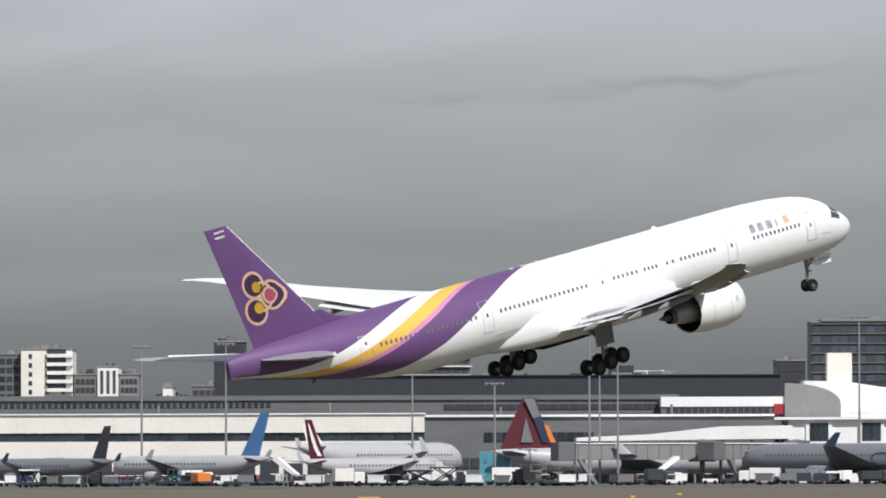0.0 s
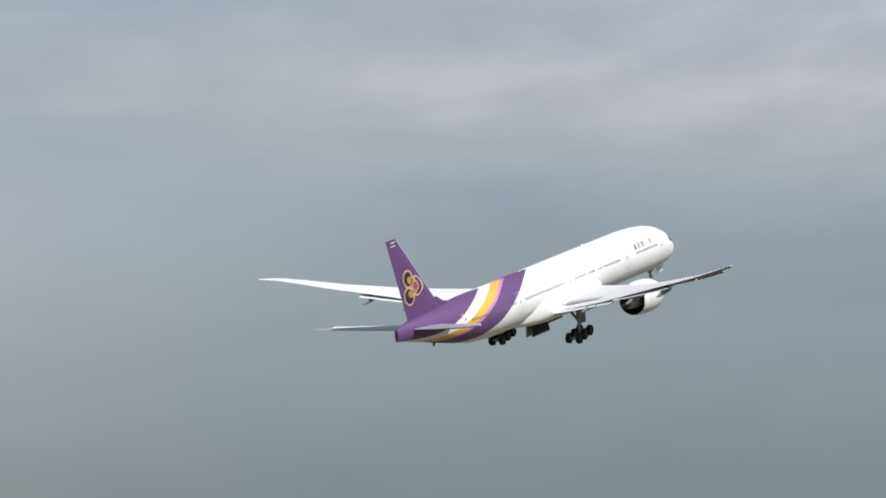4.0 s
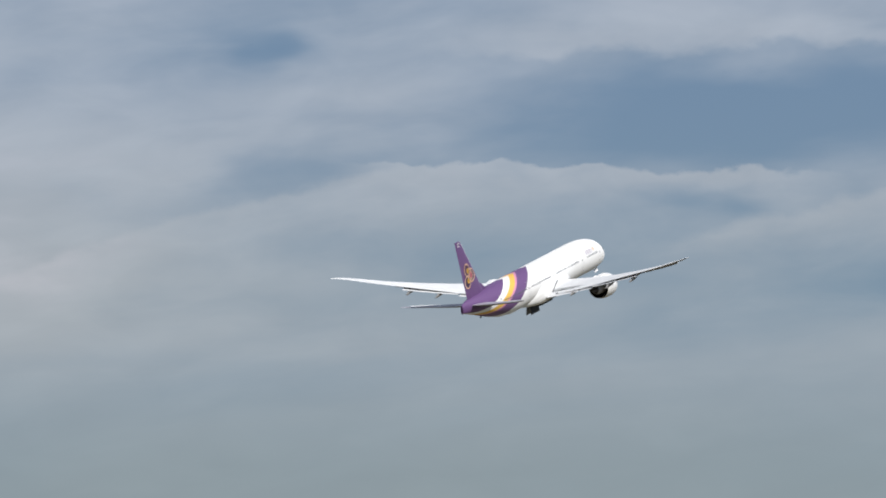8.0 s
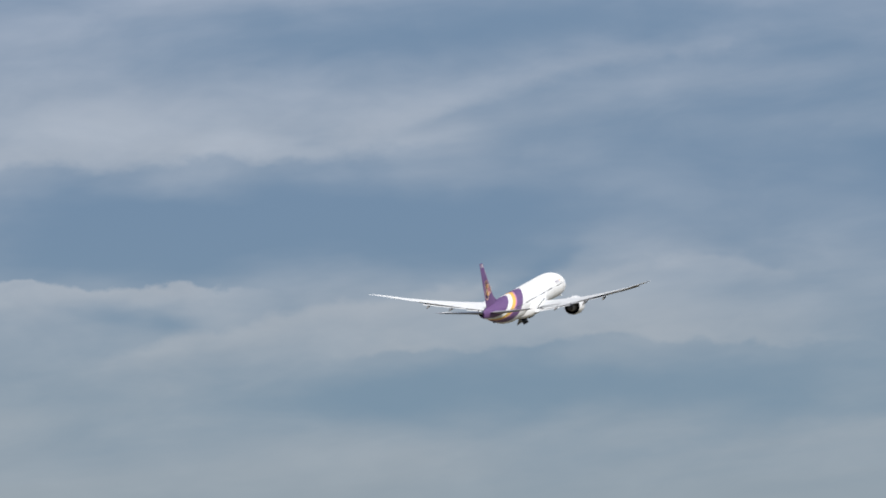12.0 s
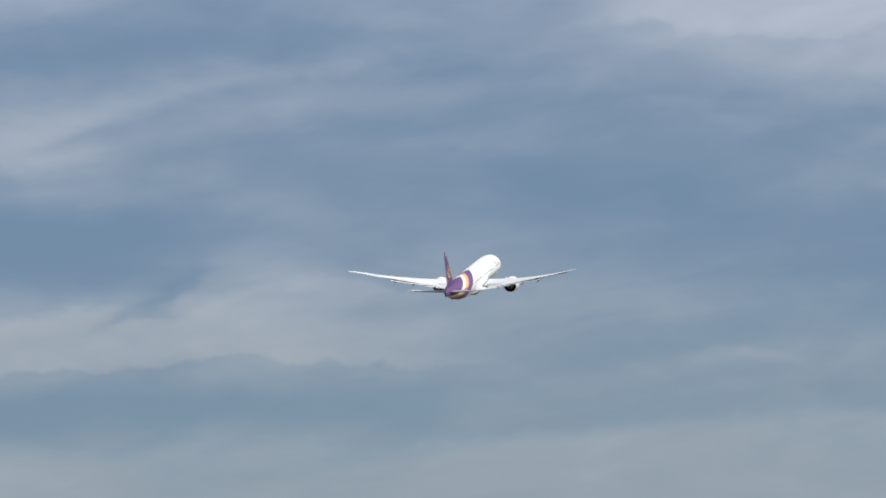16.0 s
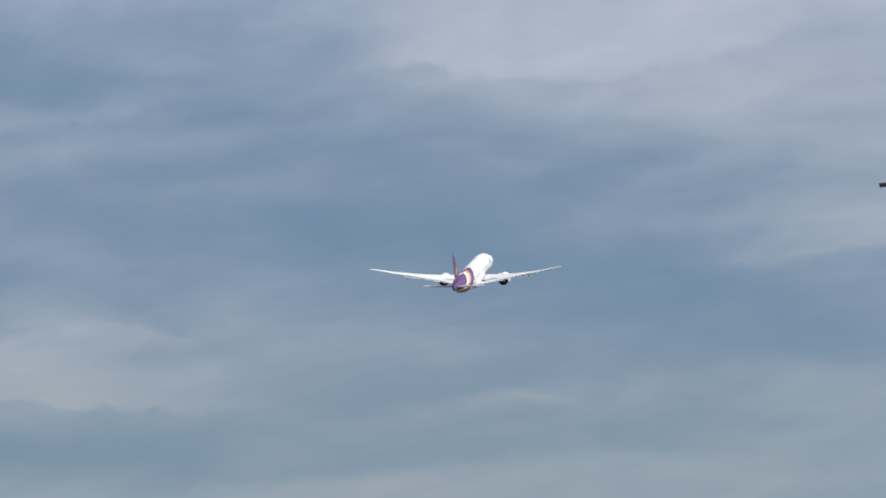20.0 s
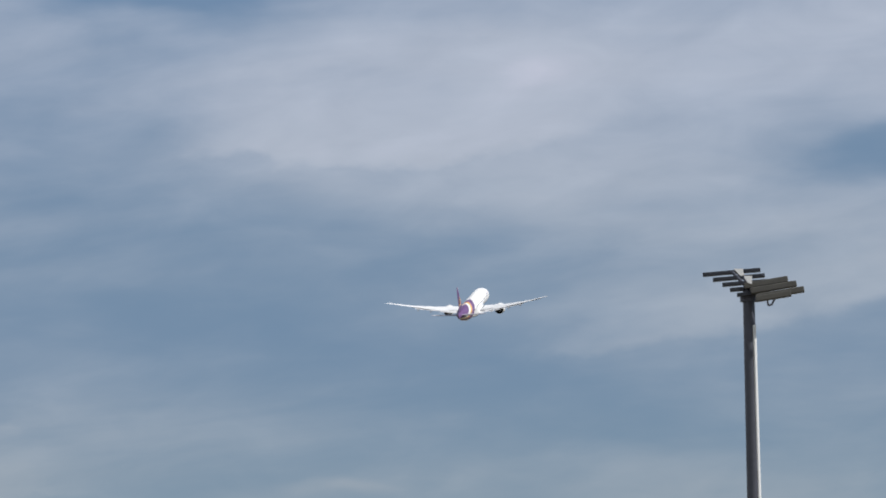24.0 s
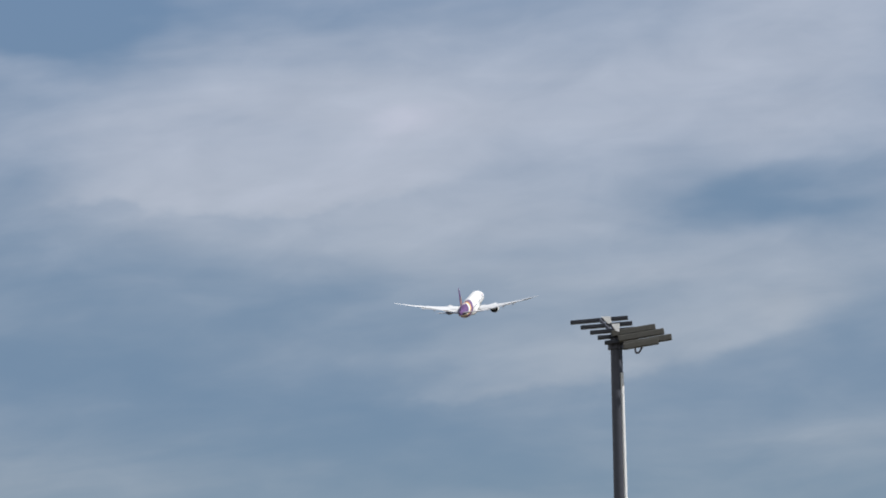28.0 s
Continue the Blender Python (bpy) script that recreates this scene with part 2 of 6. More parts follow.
# ---- materials ----
def mat(name, colour, rough=0.6, metal=0.0, vary=0.12, scale=1.0, bump=0.0, coat=0.0, each=0.0, stretch=(1, 1, 1)):
    """Paint, metal or concrete: two scales of tone over the colour, uneven gloss, fine relief."""
    mt = bpy.data.materials.new(name)
    mt.use_nodes = True
    nt = mt.node_tree
    bsdf = nt.nodes["Principled BSDF"]
    tc = nt.nodes.new("ShaderNodeTexCoord")
    mp = nt.nodes.new("ShaderNodeMapping")
    mp.inputs["Scale"].default_value = stretch
    nt.links.new(tc.outputs["Object"], mp.inputs[0])
    n1, n2 = nt.nodes.new("ShaderNodeTexNoise"), nt.nodes.new("ShaderNodeTexNoise")
    for n, s, dt in ((n1, 0.25 * scale, 4), (n2, 3.0 * scale, 6)):
        n.inputs["Scale"].default_value, n.inputs["Detail"].default_value = s, dt
        nt.links.new(mp.outputs[0], n.inputs["Vector"])
    add = nt.nodes.new("ShaderNodeMath")
    add.operation = "ADD"
    nt.links.new(n1.outputs[0], add.inputs[0])
    nt.links.new(n2.outputs[0], add.inputs[1])
    mr = nt.nodes.new("ShaderNodeMapRange")
    mr.inputs["From Min"].default_value, mr.inputs["From Max"].default_value = 0.6, 1.4
    mr.inputs["To Min"].default_value, mr.inputs["To Max"].default_value = 1 - vary, 1 + vary
    nt.links.new(add.outputs[0], mr.inputs["Value"])
    val = mr.outputs[0]
    if each:
        info = nt.nodes.new("ShaderNodeObjectInfo")
        er = nt.nodes.new("ShaderNodeMapRange")
        er.inputs["To Min"].default_value, er.inputs["To Max"].default_value = 1 - each, 1 + each
        nt.links.new(info.outputs["Random"], er.inputs["Value"])
        mu = nt.nodes.new("ShaderNodeMath")
        mu.operation = "MULTIPLY"
        nt.links.new(val, mu.inputs[0])
        nt.links.new(er.outputs[0], mu.inputs[1])
        val = mu.outputs[0]
    hsv = nt.nodes.new("ShaderNodeHueSaturation")
    hsv.inputs["Color"].default_value = (*colour, 1)
    nt.links.new(val, hsv.inputs["Value"])
    nt.links.new(hsv.outputs[0], bsdf.inputs["Base Color"])
    rr = nt.nodes.new("ShaderNodeMapRange")
    rr.inputs["To Min"].default_value, rr.inputs["To Max"].default_value = max(rough - 0.08, 0.02), min(rough + 0.08, 1)
    nt.links.new(n2.outputs[0], rr.inputs["Value"])
    nt.links.new(rr.outputs[0], bsdf.inputs["Roughness"])
    bsdf.inputs["Metallic"].default_value = metal
    bsdf.inputs["Coat Weight"].default_value = coat
    if bump:
        bp = nt.nodes.new("ShaderNodeBump")
        bp.inputs["Strength"].default_value, bp.inputs["Distance"].default_value = bump, 0.05
        nt.links.new(n2.outputs[0], bp.inputs["Height"])
        nt.links.new(bp.outputs[0], bsdf.inputs["Normal"])
    return mt


def livery(name, bounds, colours, axis0):
    """Fuselage paint: bands that wind down the side, by station and by the angle from the crown."""
    mt = mat(name, colours[0], 0.52, 0, 0.05, 0.6, 0.0, 0.0)
    nt = mt.node_tree
    bsdf = nt.nodes["Principled BSDF"]
    tc = nt.nodes.new("ShaderNodeTexCoord")
    sep = nt.nodes.new("ShaderNodeSeparateXYZ")
    nt.links.new(tc.outputs["Object"], sep.inputs[0])

    def m(op, a, b=0.0, c=0.0):
        n = nt.nodes.new("ShaderNodeMath")
        n.operation = op
        for sock, v in zip(n.inputs, (a, b, c)):
            if isinstance(v, (int, float)):
                sock.default_value = v
            else:
                nt.links.new(v, sock)
        return n.outputs[0]

    s = m("SUBTRACT", axis0, sep.outputs[0])
    zc = m("MULTIPLY", m("MAXIMUM", m("SUBTRACT", s, 52.0), 0.0), 0.07)
    th = m("MULTIPLY", m("ARCTAN2", m("ABSOLUTE", sep.outputs[1]), m("SUBTRACT", sep.outputs[2], zc)), 180 / math.pi)
    q = m("MULTIPLY_ADD", th, -0.125, s)
    col = None
    hsv = [n for n in nt.nodes if n.bl_idname == "ShaderNodeHueSaturation"][0]
    for b, c in zip(bounds, colours[1:]):
        mx = nt.nodes.new("ShaderNodeMix")
        mx.data_type = "RGBA"
        mr = nt.nodes.new("ShaderNodeMapRange")
        mr.inputs["From Min"].default_value, mr.inputs["From Max"].default_value = b - 0.05, b + 0.05
        nt.links.new(q, mr.inputs["Value"])
        nt.links.new(mr.outputs[0], mx.inputs[0])
        if col is None:
            mx.inputs[6].default_value = (*colours[0], 1)
        else:
            nt.links.new(col, mx.inputs[6])
        mx.inputs[7].default_value = (*c, 1)
        col = mx.outputs[2]
    nt.links.new(col, hsv.inputs["Color"])
    return mt


WHITE = (0.80, 0.80, 0.79)
PURPLE = (0.108, 0.049, 0.148)
# PURPLE lightened for the fuselage, its sheen put into the colour
SHEEN_PURPLE = (0.130, 0.063, 0.180)
M = {
    "livery": livery("airliner_paint", (38.9, 44.8, 45.8, 48.4, 51.5), (WHITE, SHEEN_PURPLE, (0.58, 0.24, 0.38), (0.74, 0.45, 0.08), WHITE, SHEEN_PURPLE), 37.0),
    "purple": mat("purple_paint", PURPLE, 0.5, 0, 0.08, 0.8, 0, 0.0),
    "white": mat("white_aircraft_paint", WHITE, 0.34, 0, 0.04, 0.8, 0, 0.25),
    "wing_grey": mat("wing_grey_paint", (0.62, 0.63, 0.64), 0.7, 0, 0.10, 1.2),
    "wing_light": mat("wing_light_paint", (0.66, 0.67, 0.68), 0.7, 0, 0.08, 1.2),
    # underside grey, darkened further: shade is put into its colour
    "under": mat("shaded_underside_paint", (0.20, 0.195, 0.19), 0.5, 0, 0.18, 1.2),
    "stab": mat("tailplane_paint", (0.34, 0.33, 0.37), 0.38, 0, 0.08, 1.2),
    "bare": mat("polished_metal", (0.75, 0.75, 0.77), 0.25, 1.0, 0.05, 2.0),
    "steel": mat("exhaust_steel", (0.13, 0.12, 0.115), 0.5, 0.5, 0.2, 2.0),
    # near-black; in the exhaust duct and gear bays it paints the inner shade
    "dark": mat("cavity_shade_black", (0.018, 0.018, 0.02), 0.75, 0, 0.2, 2.0),
    "slate_metal": mat("fan_blade_metal", (0.09, 0.09, 0.10), 0.4, 0.6, 0.15, 3.0),
    "bare_dull": mat("dull_core_metal", (0.38, 0.37, 0.36), 0.4, 0.35, 0.15, 2.0),
    "tyre": mat("tyre_rubber", (0.007, 0.007, 0.007), 0.95, 0, 0.2, 6.0, 0.2),
    "gear": mat("gear_grey_paint", (0.24, 0.24, 0.25), 0.45, 0, 0.15, 4.0),
    "hub": mat("wheel_hub_metal", (0.04, 0.04, 0.042), 0.6, 0.2, 0.15, 4.0),
    "window": mat("cabin_window_glass", (0.15, 0.15, 0.17), 0.2, 0, 0.15, 5.0),
    "seam": mat("panel_seam_grey", (0.55, 0.55, 0.55), 0.5, 0, 0.1, 3.0),
    "gold": mat("gold_paint", (0.92, 0.66, 0.46), 0.4, 0, 0.08, 2.0),
    "yellow": mat("yellow_paint", (0.80, 0.50, 0.05), 0.4, 0, 0.08, 2.0),
    "pink": mat("pink_paint", (0.62, 0.13, 0.24), 0.4, 0, 0.08, 2.0),
    "indigo": mat("deep_purple_paint", (0.095, 0.045, 0.12), 0.4, 0, 0.08, 2.0),
    "lilac": mat("lilac_grey_paint", (0.63, 0.59, 0.66), 0.4, 0, 0.08, 2.0),
    # terminal
    "grass": None, "concrete": None,
    "cream": mat("cream_cladding", (0.76, 0.73, 0.67), 0.65, 0, 0.10, 0.5, 0.1),
    "white_clad": mat("white_cladding", (0.82, 0.81, 0.80), 0.55, 0, 0.08, 0.5, 0.1),
    "grey_clad": mat("grey_cladding", (0.135, 0.138, 0.143), 0.6, 0, 0.18, 0.5, 0.1, 0, 0, (1, 1, 3)),
    "pale_grey": mat("pale_grey_cladding", (0.225, 0.224, 0.223), 0.6, 0, 0.12, 0.5, 0.1),
    "dark_roof": mat("dark_metal_roof", (0.044, 0.047, 0.060), 0.55, 0.2, 0.2, 0.4, 0.1),
    "slate": mat("slate_cladding", (0.040, 0.043, 0.055), 0.5, 0, 0.2, 0.4, 0.1),
    # blue glass greyed: haze over the far towers is put into it
    "glass": mat("dark_facade_glass", (0.030, 0.042, 0.050), 0.18, 0, 0.3, 0.5, 0, 0, 0.35),
    "teal_glass": mat("teal_facade_glass", (0.036, 0.048, 0.053), 0.16, 0, 0.2, 0.3, 0, 0, 0.12),
    "blue_glass": mat("hazy_blue_facade_glass", (0.070, 0.084, 0.100), 0.16, 0, 0.25, 0.3, 0, 0, 0.25),
    "taupe": mat("taupe_panel", (0.17, 0.165, 0.155), 0.6, 0, 0.12, 0.5, 0.1),
    "blue_clad": mat("blue_cladding", (0.078, 0.105, 0.155), 0.55, 0, 0.12, 0.5, 0.1),
    "red": mat("red_paint", (0.30, 0.022, 0.034), 0.4, 0, 0.1, 0.8),
    "red_sign": mat("red_sign_paint", (0.17, 0.045, 0.055), 0.5, 0, 0.1, 0.8),
    "navy": mat("navy_paint", (0.028, 0.040, 0.085), 0.4, 0, 0.1, 0.8),
    "silver": mat("silver_paint", (0.20, 0.208, 0.228), 0.38, 0.15, 0.08, 0.6),
    "sky_blue": mat("sky_blue_paint", (0.075, 0.20, 0.42), 0.4, 0, 0.1, 0.8),
    "teal": mat("teal_paint", (0.08, 0.27, 0.33), 0.5, 0, 0.1, 0.8),
    "orange": mat("orange_paint", (0.72, 0.20, 0.04), 0.5, 0, 0.1, 0.8),
    "mast": mat("galvanised_mast", (0.30, 0.31, 0.32), 0.45, 0.4, 0.12, 1.0),
    "mast_dark": mat("weathered_mast_steel", (0.072, 0.076, 0.096), 0.5, 0.3, 0.2, 1.5),
    "lamp_box": mat("floodlight_housing", (0.026, 0.029, 0.038), 0.5, 0.2, 0.2, 2.0),
    "lamp_olive": mat("floodlight_back", (0.085, 0.082, 0.072), 0.55, 0.2, 0.25, 2.0),
    # leaf colour lifted a little, with distance haze mixed in
    "leaf": mat("foliage", (0.026, 0.031, 0.030), 0.8, 0, 0.4, 1.0),
    # greyer white of the parked jets, darker than the airliner's
    "jet_white": mat("grey_white_aircraft_paint", (0.43, 0.43, 0.445), 0.4, 0, 0.08, 0.4),
    "feather": mat("dark_feather", (0.03, 0.03, 0.032), 0.8, 0, 0.2, 20.0),
}
M["grass"] = mat("dry_grass", (0.112, 0.098, 0.062), 0.9, 0, 0.35, 0.08, 0.4, 0, 0, (0.35, 2.0, 1))
M["concrete"] = mat("apron_concrete", (0.085, 0.083, 0.080), 0.8, 0, 0.2, 0.12, 0.2, 0, 0, (0.4, 1.5, 1))


# ---- mesh helpers ----
def finish(name, bm, material, parent=None, label="", smooth=False, at=None):
    me = bpy.data.meshes.new(name)
    bm.to_mesh(me)
    bm.free()
    for mm in (material if isinstance(material, (list, tuple)) else [material]):
        me.materials.append(mm)
    if smooth:
        me.shade_smooth()
        me.set_sharp_from_angle(angle=radians(40))
    ob = new(name, me)
    if at is not None:
        ob.matrix_basis = at
    if parent:
        ob.parent = parent
    if label:
        ob["label"] = label
    return ob


def part(name, bm, material, parent, label="", smooth=False, at=None):
    return finish(name, bm, material, parent, label, smooth, at)


def thing(name, label, category, at=None, group="", kind=""):
    ob = new(name)
    ob.empty_display_size = 0.5
    if at is not None:
        ob.matrix_basis = at
    return tagged(ob, label, category, group, kind)


def share(name, mesh, parent, at, label=""):
    ob = new(name, mesh)
    ob.parent = parent
    ob.matrix_basis = at
    if label:
        ob["label"] = label
    return ob


def add_box(bm, x0, x1, y0, y1, z0, z1, slot=0):
    v = [bm.verts.new(p) for p in ((x0, y0, z0), (x1, y0, z0), (x1, y1, z0), (x0, y1, z0), (x0, y0, z1), (x1, y0, z1), (x1, y1, z1), (x0, y1, z1))]
    for f in ((3, 2, 1, 0), (4, 5, 6, 7), (0, 1, 5, 4), (1, 2, 6, 5), (2, 3, 7, 6), (3, 0, 4, 7)):
        bm.faces.new([v[i] for i in f]).material_index = slot
    return v


def box(x0, x1, y0, y1, z0, z1, bevel=0.0):
    bm = bmesh.new()
    add_box(bm, x0, x1, y0, y1, z0, z1)
    if bevel:
        bmesh.ops.bevel(bm, geom=list(bm.edges), offset=bevel, segments=2, affect="EDGES", profile=0.6)
    return bm


def rings_to_bm(rings, cap=True, closed=True):
    bm = bmesh.new()
    rows = [[bm.verts.new(p) for p in r] for r in rings]
    n = len(rows[0])
    for a, b in zip(rows, rows[1:]):
        for i in range(n if closed else n - 1):
            j = (i + 1) % n
            bm.faces.new((a[i], a[j], b[j], b[i]))
    if cap:
        bm.faces.new(rows[0][::-1])
        bm.faces.new(rows[-1])
    bmesh.ops.recalc_face_normals(bm, faces=bm.faces)
    return bm


def revolve(profile, n=28, cap=False):
    """A body of revolution about the x axis: (x, radius) pairs."""
    return rings_to_bm([[(x, r * math.cos(2 * math.pi * i / n), r * math.sin(2 * math.pi * i / n)) for i in range(n)] for x, r in profile], cap)


def tube(p0, p1, r0, r1=None, n=10):
    p0, p1 = Vector(p0), Vector(p1)
    r1 = r0 if r1 is None else r1
    d = (p1 - p0).normalized()
    a = d.orthogonal().normalized()
    b = d.cross(a)
    return rings_to_bm([[p + r * (math.cos(2 * math.pi * i / n) * a + math.sin(2 * math.pi * i / n) * b) for i in range(n)] for p, r in ((p0, r0), (p1, r1))])


def join(*bms):
    out = bmesh.new()
    for b in bms:
        me = bpy.data.meshes.new("tmp")
        b.to_mesh(me)
        b.free()
        out.from_mesh(me)
        bpy.data.meshes.remove(me)
    return out


def foil(stations, upright=False, axis0=37.0, n=12):
    """A wing-like body: stations of (span, leading station, trailing station, height, thickness ratio, droop in degrees)."""
    rings = []
    for y, le, te, z, tk, droop in stations:
        c = te - le
        cd, sd = math.cos(radians(droop)), math.sin(radians(droop))
        pts = []
        for k in range(2 * n):
            up = k < n
            u = k / n if up else (2 * n - k) / n
            u = 0.5 - 0.5 * math.cos(math.pi * u)
            h = 5 * tk * c * (0.2969 * math.sqrt(u) - 0.126 * u - 0.3516 * u * u + 0.2843 * u ** 3 - 0.1015 * u ** 4) + 0.012
            cx, cz = u * c, (h if up else -h * 0.85)
            px, pz = cx * cd + cz * sd, cz * cd - cx * sd
            pts.append((axis0 - le - px, (pz if upright else y), (y if upright else z + pz)))
        rings.append(pts)
    bm = rings_to_bm(rings)
    # downward faces take the second slot, where underside shade is painted in
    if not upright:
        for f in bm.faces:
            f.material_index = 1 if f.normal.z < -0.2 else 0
    return bm


# ---- the ground ----
def ground():
    bm = bmesh.new()
    bm.faces.new([bm.verts.new(p) for p in ((-4500, -1500, 0), (4500, -1500, 0), (4500, 4700, 0), (-4500, 4700, 0))])
    tagged(finish("ground", bm, M["grass"]), "dry yellowish airfield grass reaching the horizon", "grass", kind="structure")
    tagged(finish("apron", box(-700, 700, 1085, 1700, -0.5, 0.03), M["concrete"]), "pale grey concrete apron before the terminal", "apron", kind="structure")


# ---- the airliner ----
A0 = 37.0
# station, crown, keel, half width
BODY = ((0.45, -1.06, -1.12, 0.04), (0.58, -0.62, -1.52, 0.48), (0.9, -0.22, -1.86, 0.88), (1.5, 0.22, -2.20, 1.36), (2.3, 0.66, -2.48, 1.82), (3.2, 1.18, -2.70, 2.24),
        (4.2, 1.80, -2.87, 2.56), (5.4, 2.28, -2.98, 2.80), (7.2, 2.66, -3.06, 2.98), (9.4, 2.90, -3.10, 3.07), (12.5, 3.06, -3.10, 3.10), (16.0, 3.10, -3.10, 3.10), (30.0, 3.10, -3.10, 3.10),
        (48.0, 3.10, -3.10, 3.10), (52.0, 3.10, -3.06, 3.08), (56.0, 3.08, -2.72, 2.94), (60.0, 3.02, -2.00, 2.58), (64.0, 2.90, -1.14, 2.04), (67.0, 2.76, -0.46, 1.52),
        (70.0, 2.55, 0.16, 0.90), (72.0, 2.32, 0.52, 0.44), (72.9, 2.10, 0.66, 0.20))


def body_at(s):
    for a, b in zip(BODY, BODY[1:]):
        if s <= b[0]:
            f = (s - a[0]) / (b[0] - a[0])
            return [p + (q - p) * f for p, q in zip(a[1:], b[1:])]
    return BODY[-1][1:]


def skin(s, th, out=0.0):
    """A point on the fuselage at station s, th degrees from the crown (below nought: starboard)."""
    top, bot, hw = body_at(s)
    zc, hh = (top + bot) / 2, (top - bot) / 2
    return Vector((A0 - s, (hw + out) * math.sin(radians(th)), zc + (hh + out) * math.cos(radians(th))))


def skin_patch(s0, s1, t0, t1, out=0.015, ns=4, nt=4, skew=0.0):
    bm = bmesh.new()
    rows = [[bm.verts.new(skin(s0 + (s1 - s0) * i / ns + skew * j / nt, t0 + (t1 - t0) * j / nt, out)) for j in range(nt + 1)] for i in range(ns + 1)]
    for i in range(ns):
        for j in range(nt):
            bm.faces.new((rows[i][j], rows[i + 1][j], rows[i + 1][j + 1], rows[i][j + 1]))
    bmesh.ops.solidify(bm, geom=list(bm.faces), thickness=0.012)
    bmesh.ops.recalc_face_normals(bm, faces=bm.faces)
    return bm


def oval_pane(w, h, t=0.02, n=10):
    """A flat oval pane facing +z, w along x and h along y."""
    return rings_to_bm([[(w / 2 * math.copysign(abs(math.cos(a)) ** 0.7, math.cos(a)), h / 2 * math.copysign(abs(math.sin(a)) ** 0.7, math.sin(a)), z) for a in (2 * math.pi * i / n for i in range(n))] for z in (-t, t)])


WING = ((2.0, 24.1, 39.2, -2.2, 0.125, 1), (3.2, 24.9, 39.4, -2.08, 0.12, 1), (6.5, 27.3, 39.5, -1.63, 0.115, 0.5), (10.5, 30.0, 39.7, -1.06, 0.11, 0), (15.0, 33.1, 41.1, -0.30, 0.10, -2),
        (20.0, 36.6, 42.7, 0.72, 0.10, -4), (25.0, 40.0, 44.3, 1.92, 0.095, -5), (29.0, 42.7, 45.8, 3.08, 0.09, -5.5), (30.6, 44.3, 46.7, 3.62, 0.085, -5.5), (31.7, 46.2, 47.7, 4.05, 0.08, -5.5), (32.3, 47.9, 48.5, 4.32, 0.08, -5.5))


def wing_at(y):
    for a, b in zip(WING, WING[1:]):
        if y <= b[0]:
            f = (y - a[0]) / (b[0] - a[0])
            return [p + (q - p) * f for p, q in zip(a[1:4], b[1:4])]
    return WING[-1][1:4]


def mirrored(stations, side):
    return [(y * side, *rest) for y, *rest in stations]


def wing_group(root, side):
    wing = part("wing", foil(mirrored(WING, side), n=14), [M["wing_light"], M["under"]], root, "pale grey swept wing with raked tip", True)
    for y0, y1, out, droop in ((3.6, 9.3, 0.65, 6), (12.2, 21.2, 0.42, 3)):
        st = []
        for k in range(5):
            y = y0 + (y1 - y0) * k / 4
            le, te, z = wing_at(y)
            c = 3.1 if y0 < 5 else 2.3
            st.append((y, te - c + out, te + out, z - 0.04 + (0.10 if y0 > 5 else 0.0), 0.10, droop))
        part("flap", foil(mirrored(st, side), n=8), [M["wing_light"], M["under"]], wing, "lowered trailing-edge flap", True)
    st = []
    for k in range(3):
        y = 9.6 + 2.4 * k / 2
        le, te, z = wing_at(y)
        st.append((y, te - 1.8 + 0.5, te + 0.5, z - 0.07, 0.1, 9))
    part("flaperon", foil(mirrored(st, side), n=8), [M["wing_grey"], M["under"]], wing, "", True)
    for y0, y1 in ((5.2, 9.0), (11.6, 17.0), (17.2, 22.6), (22.8, 28.4)):
        st = []
        for k in range(4):
            y = y0 + (y1 - y0) * k / 3
            le, te, z = wing_at(y)
            c = 0.10 * (te - le) + 0.35
            st.append((y, le - 0.45, le - 0.45 + c, z - 0.38, 0.13, -24))
        part("slat", foil(mirrored(st, side), n=6), [M["wing_grey"], M["under"]], wing, "lowered leading-edge slat", True)
    for y0, y1 in ((4.0, 9.0), (12.5, 15.8), (16.0, 19.2), (19.4, 22.6)):
        bm = bmesh.new()
        lo, hi = [], []
        for y in (y0, y1):
            le, te, z = wing_at(y)
            c = te - le
            for u, row in ((0.74, lo), (0.86, hi)):
                h = 5 * 0.105 * c * (0.2969 * math.sqrt(u) - 0.126 * u - 0.3516 * u * u + 0.2843 * u ** 3 - 0.1015 * u ** 4) + 0.03
                row.append(bm.verts.new((A0 - le - u * c, y * side, z + h)))
        bm.faces.new((lo[0], lo[1], hi[1], hi[0]))
        bmesh.ops.solidify(bm, geom=list(bm.faces), thickness=0.03)
        bmesh.ops.recalc_face_normals(bm, faces=bm.faces)
        part("spoiler", bm, M["wing_grey"], wing)
    for y, ln in ((8.4, 5.2), (15.4, 5.2), (20.2, 4.2)):
        le, te, z = wing_at(y)
        rings = []
        for k in range(9):
            u = k / 8
            r = 0.32 * math.sin(math.pi * min(max(u, 0.02), 0.98)) ** 0.6 + 0.01
            x = A0 - (te - ln * 0.60 + ln * u)
            zz = z - 0.34 - 0.26 * max(u - 0.5, 0) * 2
            rings.append([(x, y * side + 0.62 * r * math.cos(a), zz + r * math.sin(a)) for a in (2 * math.pi * i / 12 for i in range(12))])
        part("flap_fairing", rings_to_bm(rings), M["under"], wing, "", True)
    le, te, z = wing_at(29.5)
    part("navigation_light", revolve([(0.25, 0.02), (0.1, 0.11), (-0.2, 0.09), (-0.3, 0.02)], 8, True), M["bare"], wing, "", True, pose(A0 - le + 0.05, 29.6 * side, z))


